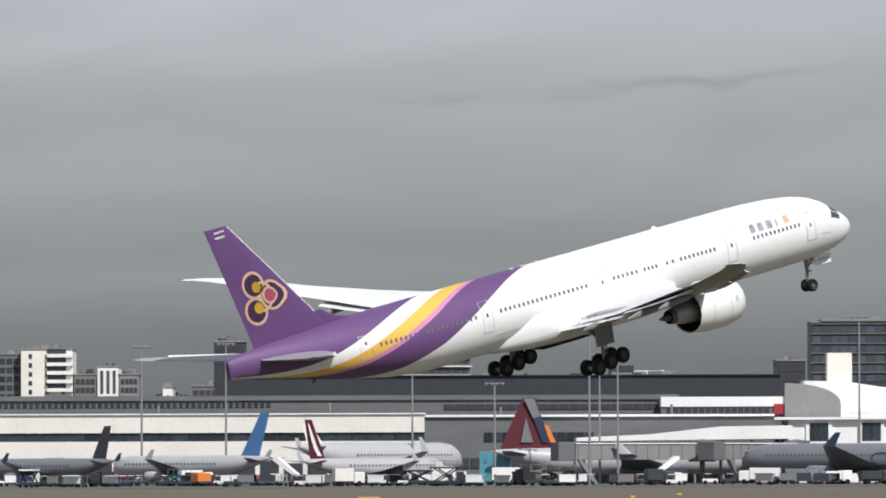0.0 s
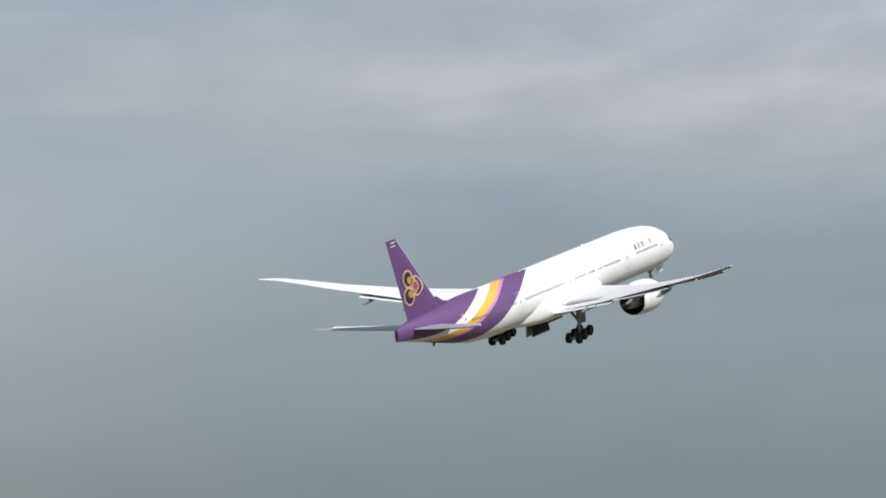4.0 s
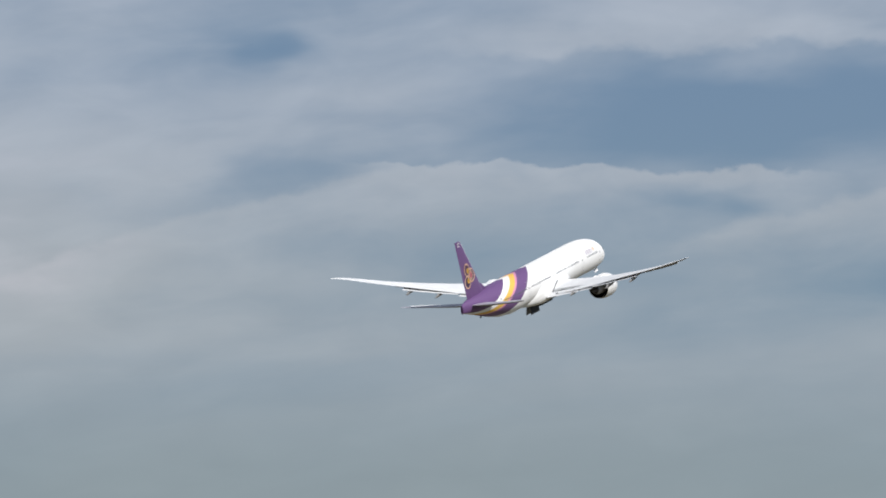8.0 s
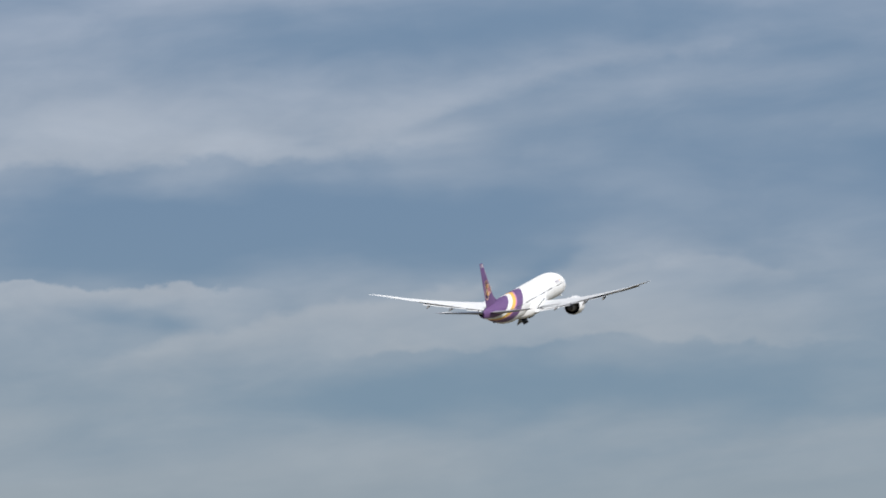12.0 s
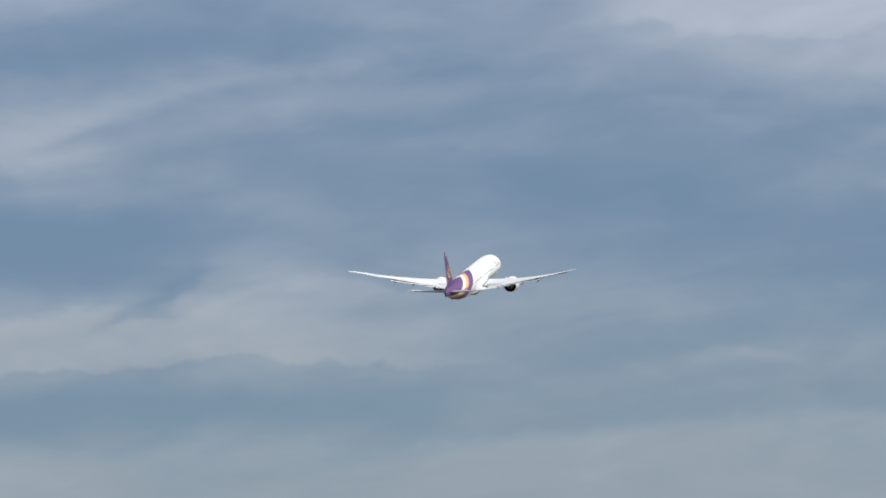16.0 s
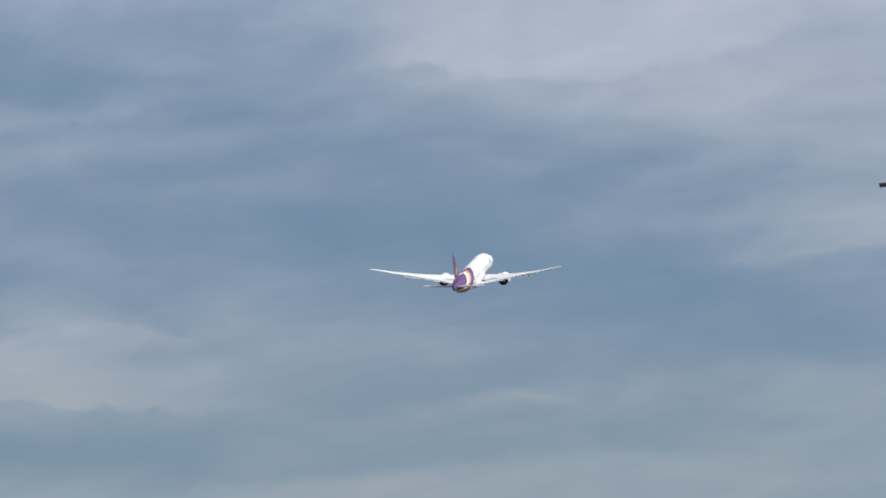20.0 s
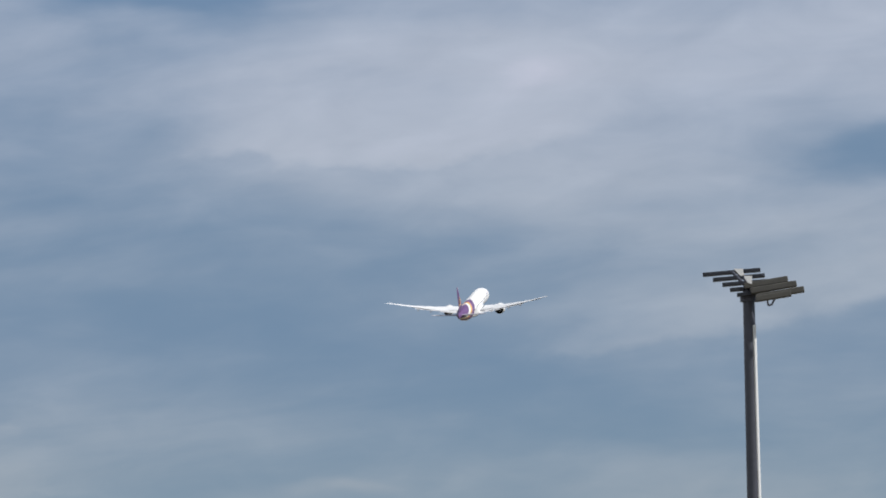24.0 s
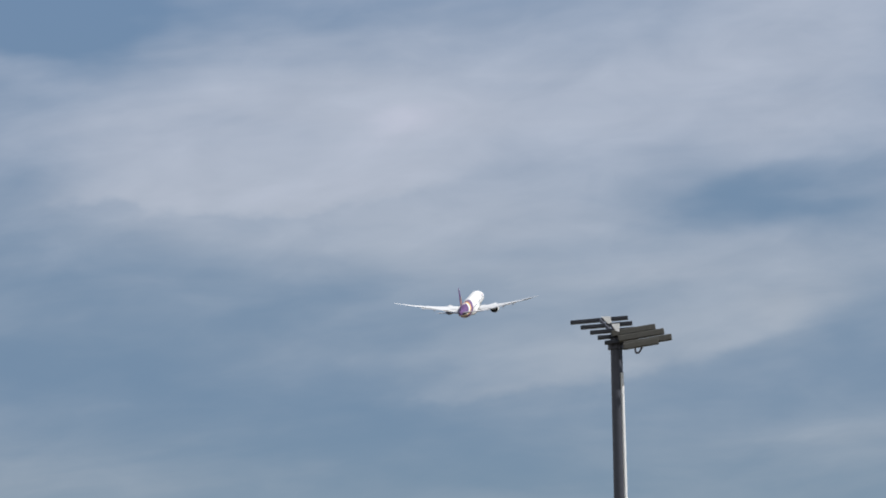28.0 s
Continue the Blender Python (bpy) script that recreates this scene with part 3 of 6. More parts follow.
def engine(root, side):
    y, z = 10.1 * side, -2.60
    X = lambda s: A0 - s
    at = pose(0, y, z)
    cowl = part("engine", revolve([(X(26.10), 1.68), (X(26.22), 1.80), (X(26.6), 1.93), (X(27.5), 2.03), (X(28.5), 2.04), (X(29.8), 1.98), (X(30.8), 1.84), (X(31.35), 1.75), (X(31.3), 1.70), (X(30.2), 1.62), (X(29.2), 1.46)], 36), M["white"], root, "large white turbofan engine under the wing", True, at)
    # white paint stands for sun glare on the bare metal lip
    part("intake_lip", revolve([(X(26.9), 1.54), (X(26.4), 1.52), (X(26.05), 1.58), (X(25.96), 1.65), (X(26.03), 1.73), (X(26.2), 1.80), (X(26.34), 1.85)], 36), M["white"], cowl, "intake lip, white for the glare on its metal", True)
    part("intake_duct", revolve([(X(26.85), 1.535), (X(27.6), 1.50)], 36), M["wing_grey"], cowl, "", True)
    part("fan_hub", revolve([(X(26.7), 0.02), (X(27.0), 0.25), (X(27.4), 0.42), (X(27.5), 0.44)], 20), M["gear"], cowl, "", True)
    blade = box(-0.25, 0.05, -0.16, 0.16, 0.42, 1.47)
    me = bpy.data.meshes.new("fan_blade")
    blade.to_mesh(me)
    blade.free()
    me.materials.append(M["slate_metal"])
    for k in range(18):
        share("fan_blade", me, cowl, pose(X(27.5), 0, 0, k * 20, 0, 0) @ pose(0, 0, 0, 0, 0, 35))
    part("bypass_duct", revolve([(X(31.28), 1.69), (X(29.6), 1.48), (X(29.3), 1.30), (X(29.3), 1.0)], 36), M["dark"], cowl, "fan exhaust duct, black for its inner shade", True)
    part("core_cowl", revolve([(X(29.35), 1.0), (X(30.6), 1.0), (X(31.5), 0.93), (X(32.4), 0.78), (X(33.0), 0.66), (X(33.0), 0.61), (X(32.4), 0.60)], 30), M["bare_dull"], cowl, "metal core cowl", True)
    part("core_nozzle", revolve([(X(32.9), 0.67), (X(33.5), 0.58), (X(33.5), 0.53), (X(32.7), 0.53), (X(32.7), 0.3)], 24), M["steel"], cowl, "dark exhaust nozzle", True)
    part("exhaust_plug", revolve([(X(32.7), 0.46), (X(33.4), 0.38), (X(34.2), 0.18), (X(34.6), 0.03)], 18), M["steel"], cowl, "", True)
    part("cowl_mark", oval_pane(0.34, 0.5), M["seam"], cowl, "", False, pose(X(27.2), -2.03 * 0.985 if side < 0 else 2.03 * 0.985, 0.32, 80 if side < 0 else -80, 0, 0))
    for s in (27.9, 29.9):
        r = 2.038 if s < 29 else 1.972
        part("cowl_seam", revolve([(X(s - 0.03), r), (X(s), r + 0.012), (X(s + 0.03), r)], 36), M["seam"], cowl)
    part("nacelle_chine", box(X(28.2), X(26.6), -0.02, 0.02, 0.0, 0.42), M["white"], cowl, "", False, pose(0, 0, 0, 48 * side, 0, 0) @ pose(0, 0, 2.0))
    # pylon
    le, te, zw = wing_at(10.1)
    rings = []
    for s, zt, zb, hw in ((26.2, -0.86, -0.95, 0.05), (27.5, -0.52, -1.0, 0.22), (29.5, -0.40, -1.1, 0.30), (31.5, -0.9, -1.65, 0.30), (33.2, -1.1, -1.75, 0.24), (35.4, -1.2, -1.45, 0.06)):
        rings.append([(A0 - s, y + hw * cx, zt if cz > 0 else zb) for cx, cz in ((-1, -1), (1, -1), (1, 1), (-1, 1))])
    part("pylon", rings_to_bm(rings), M["white"], root, "", True)


def wheel_mesh(r, w):
    prof = [(-w * 0.28, r * 0.30), (-w * 0.34, r * 0.52), (-w * 0.46, r * 0.60), (-w * 0.5, r * 0.80), (-w * 0.40, r * 0.955), (-w * 0.2, r), (w * 0.2, r), (w * 0.40, r * 0.955), (w * 0.5, r * 0.80), (w * 0.46, r * 0.60), (w * 0.34, r * 0.52), (w * 0.28, r * 0.30)]
    bm = revolve(prof, 24, True)
    for f in bm.faces:
        c = f.calc_center_median()
        f.material_index = 1 if math.hypot(c.y, c.z) < r * 0.57 else 0
    bmesh.ops.rotate(bm, verts=bm.verts, matrix=Matrix.Rotation(radians(90), 3, "Z"))
    me = bpy.data.meshes.new("wheel")
    bm.to_mesh(me)
    bm.free()
    me.materials.append(M["tyre"])
    me.materials.append(M["hub"])
    me.shade_smooth()
    me.set_sharp_from_angle(angle=radians(35))
    return me


MOVING = {}


def main_gear(root, side, tyre):
    hinge = pose(A0 - 37.0, 5.5 * side, -1.75)
    leg = part("main_landing_gear", join(tube((0, 0, 0.2), (0, 0, -2.1), 0.27, 0.25, 14), tube((0, 0, -2.0), (0, 0, -3.75), 0.17, 0.16, 14), tube((-1.0, 0, 0.1), (0.3, 0, -2.0), 0.09), tube((0.9, 0, 0.1), (0.1, 0, -1.6), 0.08), tube((0.32, 0, -2.1), (0.50, 0, -2.9), 0.06), tube((0.50, 0, -2.9), (0.2, 0, -3.6), 0.06)), M["gear"], root, "grey main landing gear leg with six wheels", True, hinge)
    part("side_brace", tube((0, -0.15 * side, -2.0), (0.1, -2.0 * side, -0.1), 0.10), M["gear"], leg)
    part("drag_brace", tube((0.0, 0, -2.0), (-2.3, 0, -0.1), 0.11), M["gear"], leg)
    tilt = pose(0, 0, -3.75, 0, -9, 0)
    part("bogie_beam", join(tube((1.75, 0, 0), (-1.75, 0, 0), 0.20, None, 12), *[tube((k * 1.47, -0.75, 0), (k * 1.47, 0.75, 0), 0.11) for k in (-1, 0, 1)]), M["gear"], leg, "", True, tilt)
    for k in (-1, 0, 1):
        for q in (-0.70, 0.70):
            share("wheel", tyre, leg, tilt @ pose(k * 1.47, q, 0))
    part("leg_door", join(box(-1.15, 0.95, 0.50 * side - 0.03, 0.50 * side + 0.03, -2.35, 0.15, 0.02)), M["under"], leg, "grey panel fixed to the gear leg")
    MOVING["main", side] = leg
    door = part("gear_door", box(-2.4, 2.3, 0.0, 1.45, -0.05, 0.03, 0.03) if side > 0 else box(-2.4, 2.3, -1.45, 0.0, -0.05, 0.03, 0.03), M["under"], root, "large belly door of the gear bay", False, pose(A0 - 37.6, 0.25 * side, -3.80))
    MOVING["door", side] = door
    part("door_lining", box(-2.2, 2.1, 0.1 if side > 0 else -1.3, 1.3 if side > 0 else -0.1, 0.034, 0.09), M["dark"], door)


def nose_gear(root, tyre):
    leg = part("nose_landing_gear", join(tube((0, 0, 0.3), (0, 0, -1.3), 0.17, 0.16, 12), tube((0, 0, -1.2), (0, 0, -2.55), 0.11, 0.11, 12), tube((0, -0.5, -2.55), (0, 0.5, -2.55), 0.09), tube((0, 0, -1.2), (1.3, 0, 0.1), 0.07), tube((-0.12, 0, -1.3), (-0.3, 0, -1.9), 0.04), tube((-0.3, 0, -1.9), (-0.1, 0, -2.4), 0.04)), M["gear"], root, "twin-wheel nose landing gear", True, pose(A0 - 6.1, 0, -2.75))
    for q in (-0.36, 0.36):
        share("wheel", tyre, leg, pose(0, q, -2.55))
    part("taxi_light", revolve([(0.12, 0.11), (0.10, 0.13), (-0.06, 0.11), (-0.12, 0.03)], 12, True), M["bare"], leg, "", True, pose(0.16, 0.16, -1.35))
    part("taxi_light", revolve([(0.12, 0.11), (0.10, 0.13), (-0.06, 0.11), (-0.12, 0.03)], 12, True), M["bare"], leg, "", True, pose(0.16, -0.16, -1.35))
    MOVING["nose", 0] = leg
    for side in (-1, 1):
        d = part("nose_gear_door", box(-1.0, 1.0, -0.025, 0.025, -0.86, 0.0, 0.02), M["white"], root, "white nose gear door", False, pose(A0 - 4.6, 0.62 * side, -2.86))
        part("door_marking", box(-0.75, 0.6, -0.034, 0.034, -0.50, -0.30), M["seam"], d, "dark bars of unreadable writing")
        MOVING["nose_door", side] = d


def airliner():
    root = thing("airliner", "white twin-engine airliner with gold-striped purple tail, climbing", "airplane")
    rings = []
    for s, top, bot, hw in BODY[0:1] + tuple((s, *body_at(s)) for s in sorted({b[0] for b in BODY[1:]} | set(np.arange(18, 52, 2.0)))):
        rings.append([skin(s, 360 * i / 48) for i in range(48)])
    part("fuselage", rings_to_bm(rings), M["livery"], root, "long round fuselage, white forward and purple aft", True)
    # wing-body fairing
    prof = ((22.0, 0.05, -2.6, 0.3), (23.2, 1.6, -3.15, 1.0), (25.0, 2.9, -3.45, 1.7), (28.0, 3.42, -3.62, 2.2), (33.0, 3.55, -3.70, 2.35), (39.0, 3.50, -3.66, 2.2), (42.0, 3.2, -3.45, 1.7), (44.5, 2.3, -3.2, 1.1), (46.5, 0.6, -2.9, 0.3))
    part("belly_fairing", rings_to_bm([[(A0 - s, hw * math.copysign(abs(math.cos(a)) ** 0.55, math.cos(a)), zb + hh * (1 + math.copysign(abs(math.sin(a)) ** 0.7, math.sin(a)))) for a in (2 * math.pi * i / 28 for i in range(28))] for s, hw, zb, hh in prof]), M["white"], root, "", True)
    for side in (-1, 1):
        # a black plate on the belly stands for the bay's shade
        part("gear_bay", box(A0 - 39.8, A0 - 34.9, 0.30 if side > 0 else -2.2, 2.2 if side > 0 else -0.30, -3.72, -3.60), M["dark"], root, "dark plate standing for the shaded open gear bay")
        wing_group(root, side)
        engine(root, side)
    # cabin windows and doors
    pane = oval_pane(0.24, 0.36)
    me = bpy.data.meshes.new("cabin_window")
    pane.to_mesh(me)
    pane.free()
    me.materials.append(M["window"])
    for s0, s1, n in ((9.3, 15.0, 12), (19.9, 24.0, 9), (25.0, 25.7, 2), (27.0, 28.4, 4), (29.4, 32.1, 6), (35.4, 45.4, 20), (48.3, 53.8, 11), (55.1, 58.7, 8)):
        for k in range(n):
            s = s0 + (s1 - s0) * k / (n - 1)
            top, bot, hw = body_at(s)
            th = math.degrees(math.acos(max(min((0.55 - (top + bot) / 2) / ((top - bot) / 2), 1), -1)))
            for side in (-1, 1):
                p = skin(s, th * side, 0.0)
                ahead = (skin(s - 0.3, th * side) - skin(s + 0.3, th * side)).normalized()
                up = (skin(s, (th - 4) * side) - skin(s, (th + 4) * side)).normalized()
                out = ahead.cross(up).normalized()
                m = Matrix((ahead, up, out)).transposed().to_4x4()
                m.translation = p
                share("cabin_window", me, root, m)
    for s in (7.9, 17.8, 33.5, 47.0, 60.2):
        for side in (-1, 1):
            a, b = (58, 108) if s < 58 else (66, 112)
            bm = join(skin_patch(s - 0.58, s - 0.52, a * side, b * side, 0.012, 1, 8), skin_patch(s + 0.52, s + 0.58, a * side, b * side, 0.012, 1, 8), skin_patch(s - 0.58, s + 0.58, a * side, (a + 1.2) * side, 0.012, 2, 1), skin_patch(s - 0.58, s + 0.58, (b - 1.2) * side, b * side, 0.012, 2, 1))
            door = part("cabin_door", bm, M["seam"] if s < 50 else M["white"], root, "outline of a cabin door")
            part("door_window", skin_patch(s - 0.10, s + 0.10, 78 * side, 84 * side, 0.016, 1, 2), M["window"], door)
    for s0, s1, a in ((5.2, 6.6, 100), (16.6, 18.6, 118), (31.5, 34.2, 62), (43.5, 46.0, 116), (20.6, 22.0, 57)):
        part("panel_seam", skin_patch(s0, s1, -a, -a - 1.0, 0.012, 3, 1), M["seam"], root)
    # cockpit glazing
    for side in (-1, 1):
        for s0, s1, t0, t1 in ((2.35, 3.35, 4, 26), (2.55, 3.75, 29, 52), (3.0, 4.3, 55, 72)):
            part("cockpit_window", skin_patch(s0, s1, t0 * side, t1 * side, 0.02, 3, 5, 0.5), M["window"], root, "dark cockpit window")
        # name bars and emblem
        for s, w in ((14.75, 0.62), (13.75, 0.66), (12.65, 0.72), (11.75, 0.26)):
            part("name_bar", skin_patch(s - w / 2, s + w / 2, 57 * side, 72 * side, 0.014, 2, 6, 0.12), M["lilac"], root, "plain pale lilac bar in place of a letter")
        part("emblem_patch", skin_patch(10.2, 10.9, 55 * side, 69 * side, 0.014, 3, 6), M["gold"], root, "gold emblem shape")
    # fin
    FIN = ((2.0, 61.0, 69.8, 0, 0.10, 0), (3.3, 62.1, 70.1, 0, 0.10, 0), (8.0, 66.35, 71.6, 0, 0.095, 0), (12.55, 70.5, 73.05, 0, 0.09, 0), (12.7, 70.8, 73.1, 0, 0.05, 0))
    def fin_at(z):
        for a, b in zip(FIN, FIN[1:]):
            if z <= b[0]:
                f = (z - a[0]) / (b[0] - a[0])
                return a[1] + (b[1] - a[1]) * f, a[2] + (b[2] - a[2]) * f
        return FIN[-1][1:3]
    fin = part("fin", foil(FIN, True, n=12), M["purple"], root, "tall purple tail fin", True)
    part("dorsal_fillet", foil(((2.3, 57.6, 64.5, 0, 0.05, 0), (2.95, 58.6, 64.6, 0, 0.05, 0), (3.35, 60.6, 64.8, 0, 0.06, 0), (4.2, 62.2, 65.0, 0, 0.08, 0)), True, n=8), M["purple"], fin, "", True)
    # a white strip paints the gleam of the fin's bare leading edge
    edge = []
    for z in (3.6, 6.0, 9.0, 12.6):
        le, te = fin_at(z)
        edge.append([(A0 - le + 0.05 - 0.20 * (1 - math.cos(a)) * 0.5, 0.09 * math.sin(a), z) for a in (2 * math.pi * i / 8 for i in range(8))])
    part("leading_edge", rings_to_bm(edge), M["white"], fin, "leading edge, white for its sunlit gleam", True)

    def on_fin(s, z, side, out=0.02):
        le, te = fin_at(z)
        c, u = te - le, (s - le) / (te - le)
        u = min(max(u, 0.02), 0.98)
        h = 5 * 0.095 * c * (0.2969 * math.sqrt(u) - 0.126 * u - 0.3516 * u * u + 0.2843 * u ** 3 - 0.1015 * u ** 4) + 0.012
        return Vector((A0 - s, (h + out) * side, z))

    def fin_shape(outline, side, out, material, label):
        bm = bmesh.new()
        cx, cz = sum(p[0] for p in outline) / len(outline), sum(p[1] for p in outline) / len(outline)
        rows = [[bm.verts.new(on_fin(cx + (s - cx) * f, cz + (z - cz) * f, side, out)) for s, z in outline] for f in (0.34, 0.67, 1.0)]
        mid = bm.verts.new(on_fin(cx, cz, side, out))
        n = len(outline)
        for i in range(n):
            j = (i + 1) % n
            bm.faces.new((mid, rows[0][i], rows[0][j]))
            for a, b in zip(rows, rows[1:]):
                bm.faces.new((a[i], b[i], b[j], a[j]))
        bmesh.ops.solidify(bm, geom=list(bm.faces), thickness=0.004)
        bmesh.ops.recalc_face_normals(bm, faces=bm.faces)
        part("emblem", bm, material, fin, label)

    def disc(s, z, r, n=22, drop=0.0):
        pts = []
        for k in range(n):
            a = 2 * math.pi * k / n
            e = r * (1 + drop * max(math.cos(a), 0) ** 9)
            pts.append((s - e * math.cos(a), z + e * math.sin(a) - 0.10 * e * math.cos(a)))
        return pts

    def band(pts, w):
        """The outline of a bent strip of width w along pts."""
        one, two = [], []
        for k, (s, z) in enumerate(pts):
            p, q = pts[max(k - 1, 0)], pts[min(k + 1, len(pts) - 1)]
            dx, dz = q[0] - p[0], q[1] - p[1]
            n = math.hypot(dx, dz)
            one.append((s - dz / n * w / 2, z + dx / n * w / 2))
            two.append((s + dz / n * w / 2, z - dx / n * w / 2))
        return one, two

    def fin_band(pts, w, side, out, material, label):
        one, two = band(pts, w)
        bm = bmesh.new()
        a = [bm.verts.new(on_fin(*p, side, out)) for p in one]
        b = [bm.verts.new(on_fin(*p, side, out)) for p in two]
        for i in range(len(a) - 1):
            bm.faces.new((a[i], a[i + 1], b[i + 1], b[i]))
        bmesh.ops.solidify(bm, geom=list(bm.faces), thickness=0.004)
        bmesh.ops.recalc_face_normals(bm, faces=bm.faces)
        part("emblem", bm, material, fin, label)

    for side in (-1, 1):
        for (s, z, r, dr) in ((69.05, 7.52, 1.14, 0.0), (69.1, 5.42, 1.14, 0.0), (67.35, 6.45, 1.24, 0.40)):
            fin_shape(disc(s, z, r, 24, dr), side, 0.010, M["gold"], "gold emblem shape on the fin")
        for (s, z, r, dr) in ((69.05, 7.52, 0.90, 0.0), (69.1, 5.42, 0.90, 0.0), (67.35, 6.45, 1.02, 0.30)):
            fin_shape(disc(s, z, r, 24, dr), side, 0.016, M["indigo"], "deep purple emblem shape")
        # two gold curls that wind from the round ends into the middle
        for sg in (-1, 1):
            curl = [(68.8 - 1.55 * u, 6.47 + sg * (0.98 - 0.62 * u + 0.42 * math.sin(math.pi * u))) for u in (k / 8 for k in range(9))]
            fin_band(curl, 0.24, side, 0.022, M["gold"], "gold emblem curl on the fin")
        for (s, z, r, mm) in ((68.8, 7.32, 0.46, "yellow"), (68.83, 5.64, 0.46, "yellow"), (67.6, 6.47, 0.72, "gold")):
            fin_shape(disc(s, z, r, 20, 0.25 if mm == "gold" else 0.0), side, 0.025, M[mm], "gold emblem shape on the fin")
        fin_shape(disc(67.58, 6.47, 0.53, 18, 0.25), side, 0.030, M["pink"], "pink emblem core")
        for z in (12.28, 11.86):
            fin_shape([(71.1, z), (72.15, z - 0.05), (72.2, z + 0.14), (71.16, z + 0.19)], side, 0.03, M["white"], "white bar near the fin tip")
    for side in (-1, 1):
        st = ((0.9, 62.2, 70.2, 0.55, 0.10, -8), (2.4, 63.6, 70.6, 0.75, 0.10, -8), (6.0, 66.7, 71.8, 1.30, 0.095, -8), (9.9, 70.2, 73.1, 1.95, 0.09, -8), (10.65, 71.6, 73.5, 2.25, 0.06, -8))
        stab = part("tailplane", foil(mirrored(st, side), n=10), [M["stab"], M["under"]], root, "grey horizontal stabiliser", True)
        # a white strip paints the sunlit forward part of the upper surface
        edge = []
        for y, le, te, z, tk, d in st[1:4]:
            edge.append([(A0 - le + 0.10 - 0.42 * (1 - math.cos(a)) * 0.5, y * side, z + 0.08 + 0.19 * math.sin(a)) for a in (2 * math.pi * i / 8 for i in range(8))])
        part("leading_edge", rings_to_bm(edge), M["white"], stab, "leading edge, white for its sunlit gleam", True)
    part("tail_skid", tube((A0 - 63.8, 0, -0.8), (A0 - 64.2, 0, -1.45), 0.2, 0.12), M["steel"], root, "small tail skid under the rear fuselage")
    part("exhaust_outlet", rings_to_bm([[skin(s, 360 * i / 20, 0.01) for i in range(20)] for s in (72.75, 72.95)]), M["purple"], root)
    for s in (23.5,):
        part("antenna", foil(((3.0, s - 0.5, s + 0.4, 0, 0.08, 0), (3.34, s + 0.0, s + 0.4, 0, 0.07, 0)), True, n=5), M["white"], root)
    for s in (37.6, 39.3, 40.6):
        part("antenna", foil(((3.0, s - 0.4, s + 0.3, 0, 0.12, 0), (3.2, s - 0.1, s + 0.3, 0, 0.12, 0)), True, n=5), M["seam"], root)
    tyre = wheel_mesh(0.67, 0.52)
    for side in (-1, 1):
        main_gear(root, side, tyre)
    nose_gear(root, wheel_mesh(0.55, 0.42))
    return root


# ---- buildings ----
def block(parent, name, x0, x1, y, depth, z0, z1, material, label="", bevel=0.0):
    return part(name, box(x0, x1, y, y + depth, z0, z1, bevel), material, parent, label)


def pane_mesh(w, h, material, t=0.12):
    bm = box(-w / 2, w / 2, -t, t, -h / 2, h / 2)
    me = bpy.data.meshes.new("window")
    bm.to_mesh(me)
    bm.free()
    me.materials.append(material)
    return me


def panes(parent, x0, x1, z0, z1, nx, nz, y, material, fx=0.8, fz=0.6, name="window", t=0.12):
    """Rows of panes over a facade that looks towards -y."""
    dx, dz = (x1 - x0) / nx, (z1 - z0) / nz
    me = pane_mesh(dx * fx, dz * fz, material, t)
    for i in range(nx):
        for j in range(nz):
            share(name, me, parent, pose(x0 + dx * (i + 0.5), y, z0 + dz * (j + 0.5)))


def building(name, label, category="building", group=""):
    return thing(name, label, category, group=group)


def roof_plant(parent, x0, x1, y, z, n, seed, hi=1.6):
    rnd = random.Random(seed)
    for k in range(n):
        w, h = rnd.uniform(0.8, 3.2), rnd.uniform(0.5, hi)
        x = rnd.uniform(x0, x1 - w)
        yy = y + rnd.uniform(0.5, 5)
        part("roof_unit", box(x, x + w, yy, yy + rnd.uniform(1, 3), z, z + h, 0.06), M[rnd.choice(("pale_grey", "grey_clad", "slate", "taupe"))], parent)


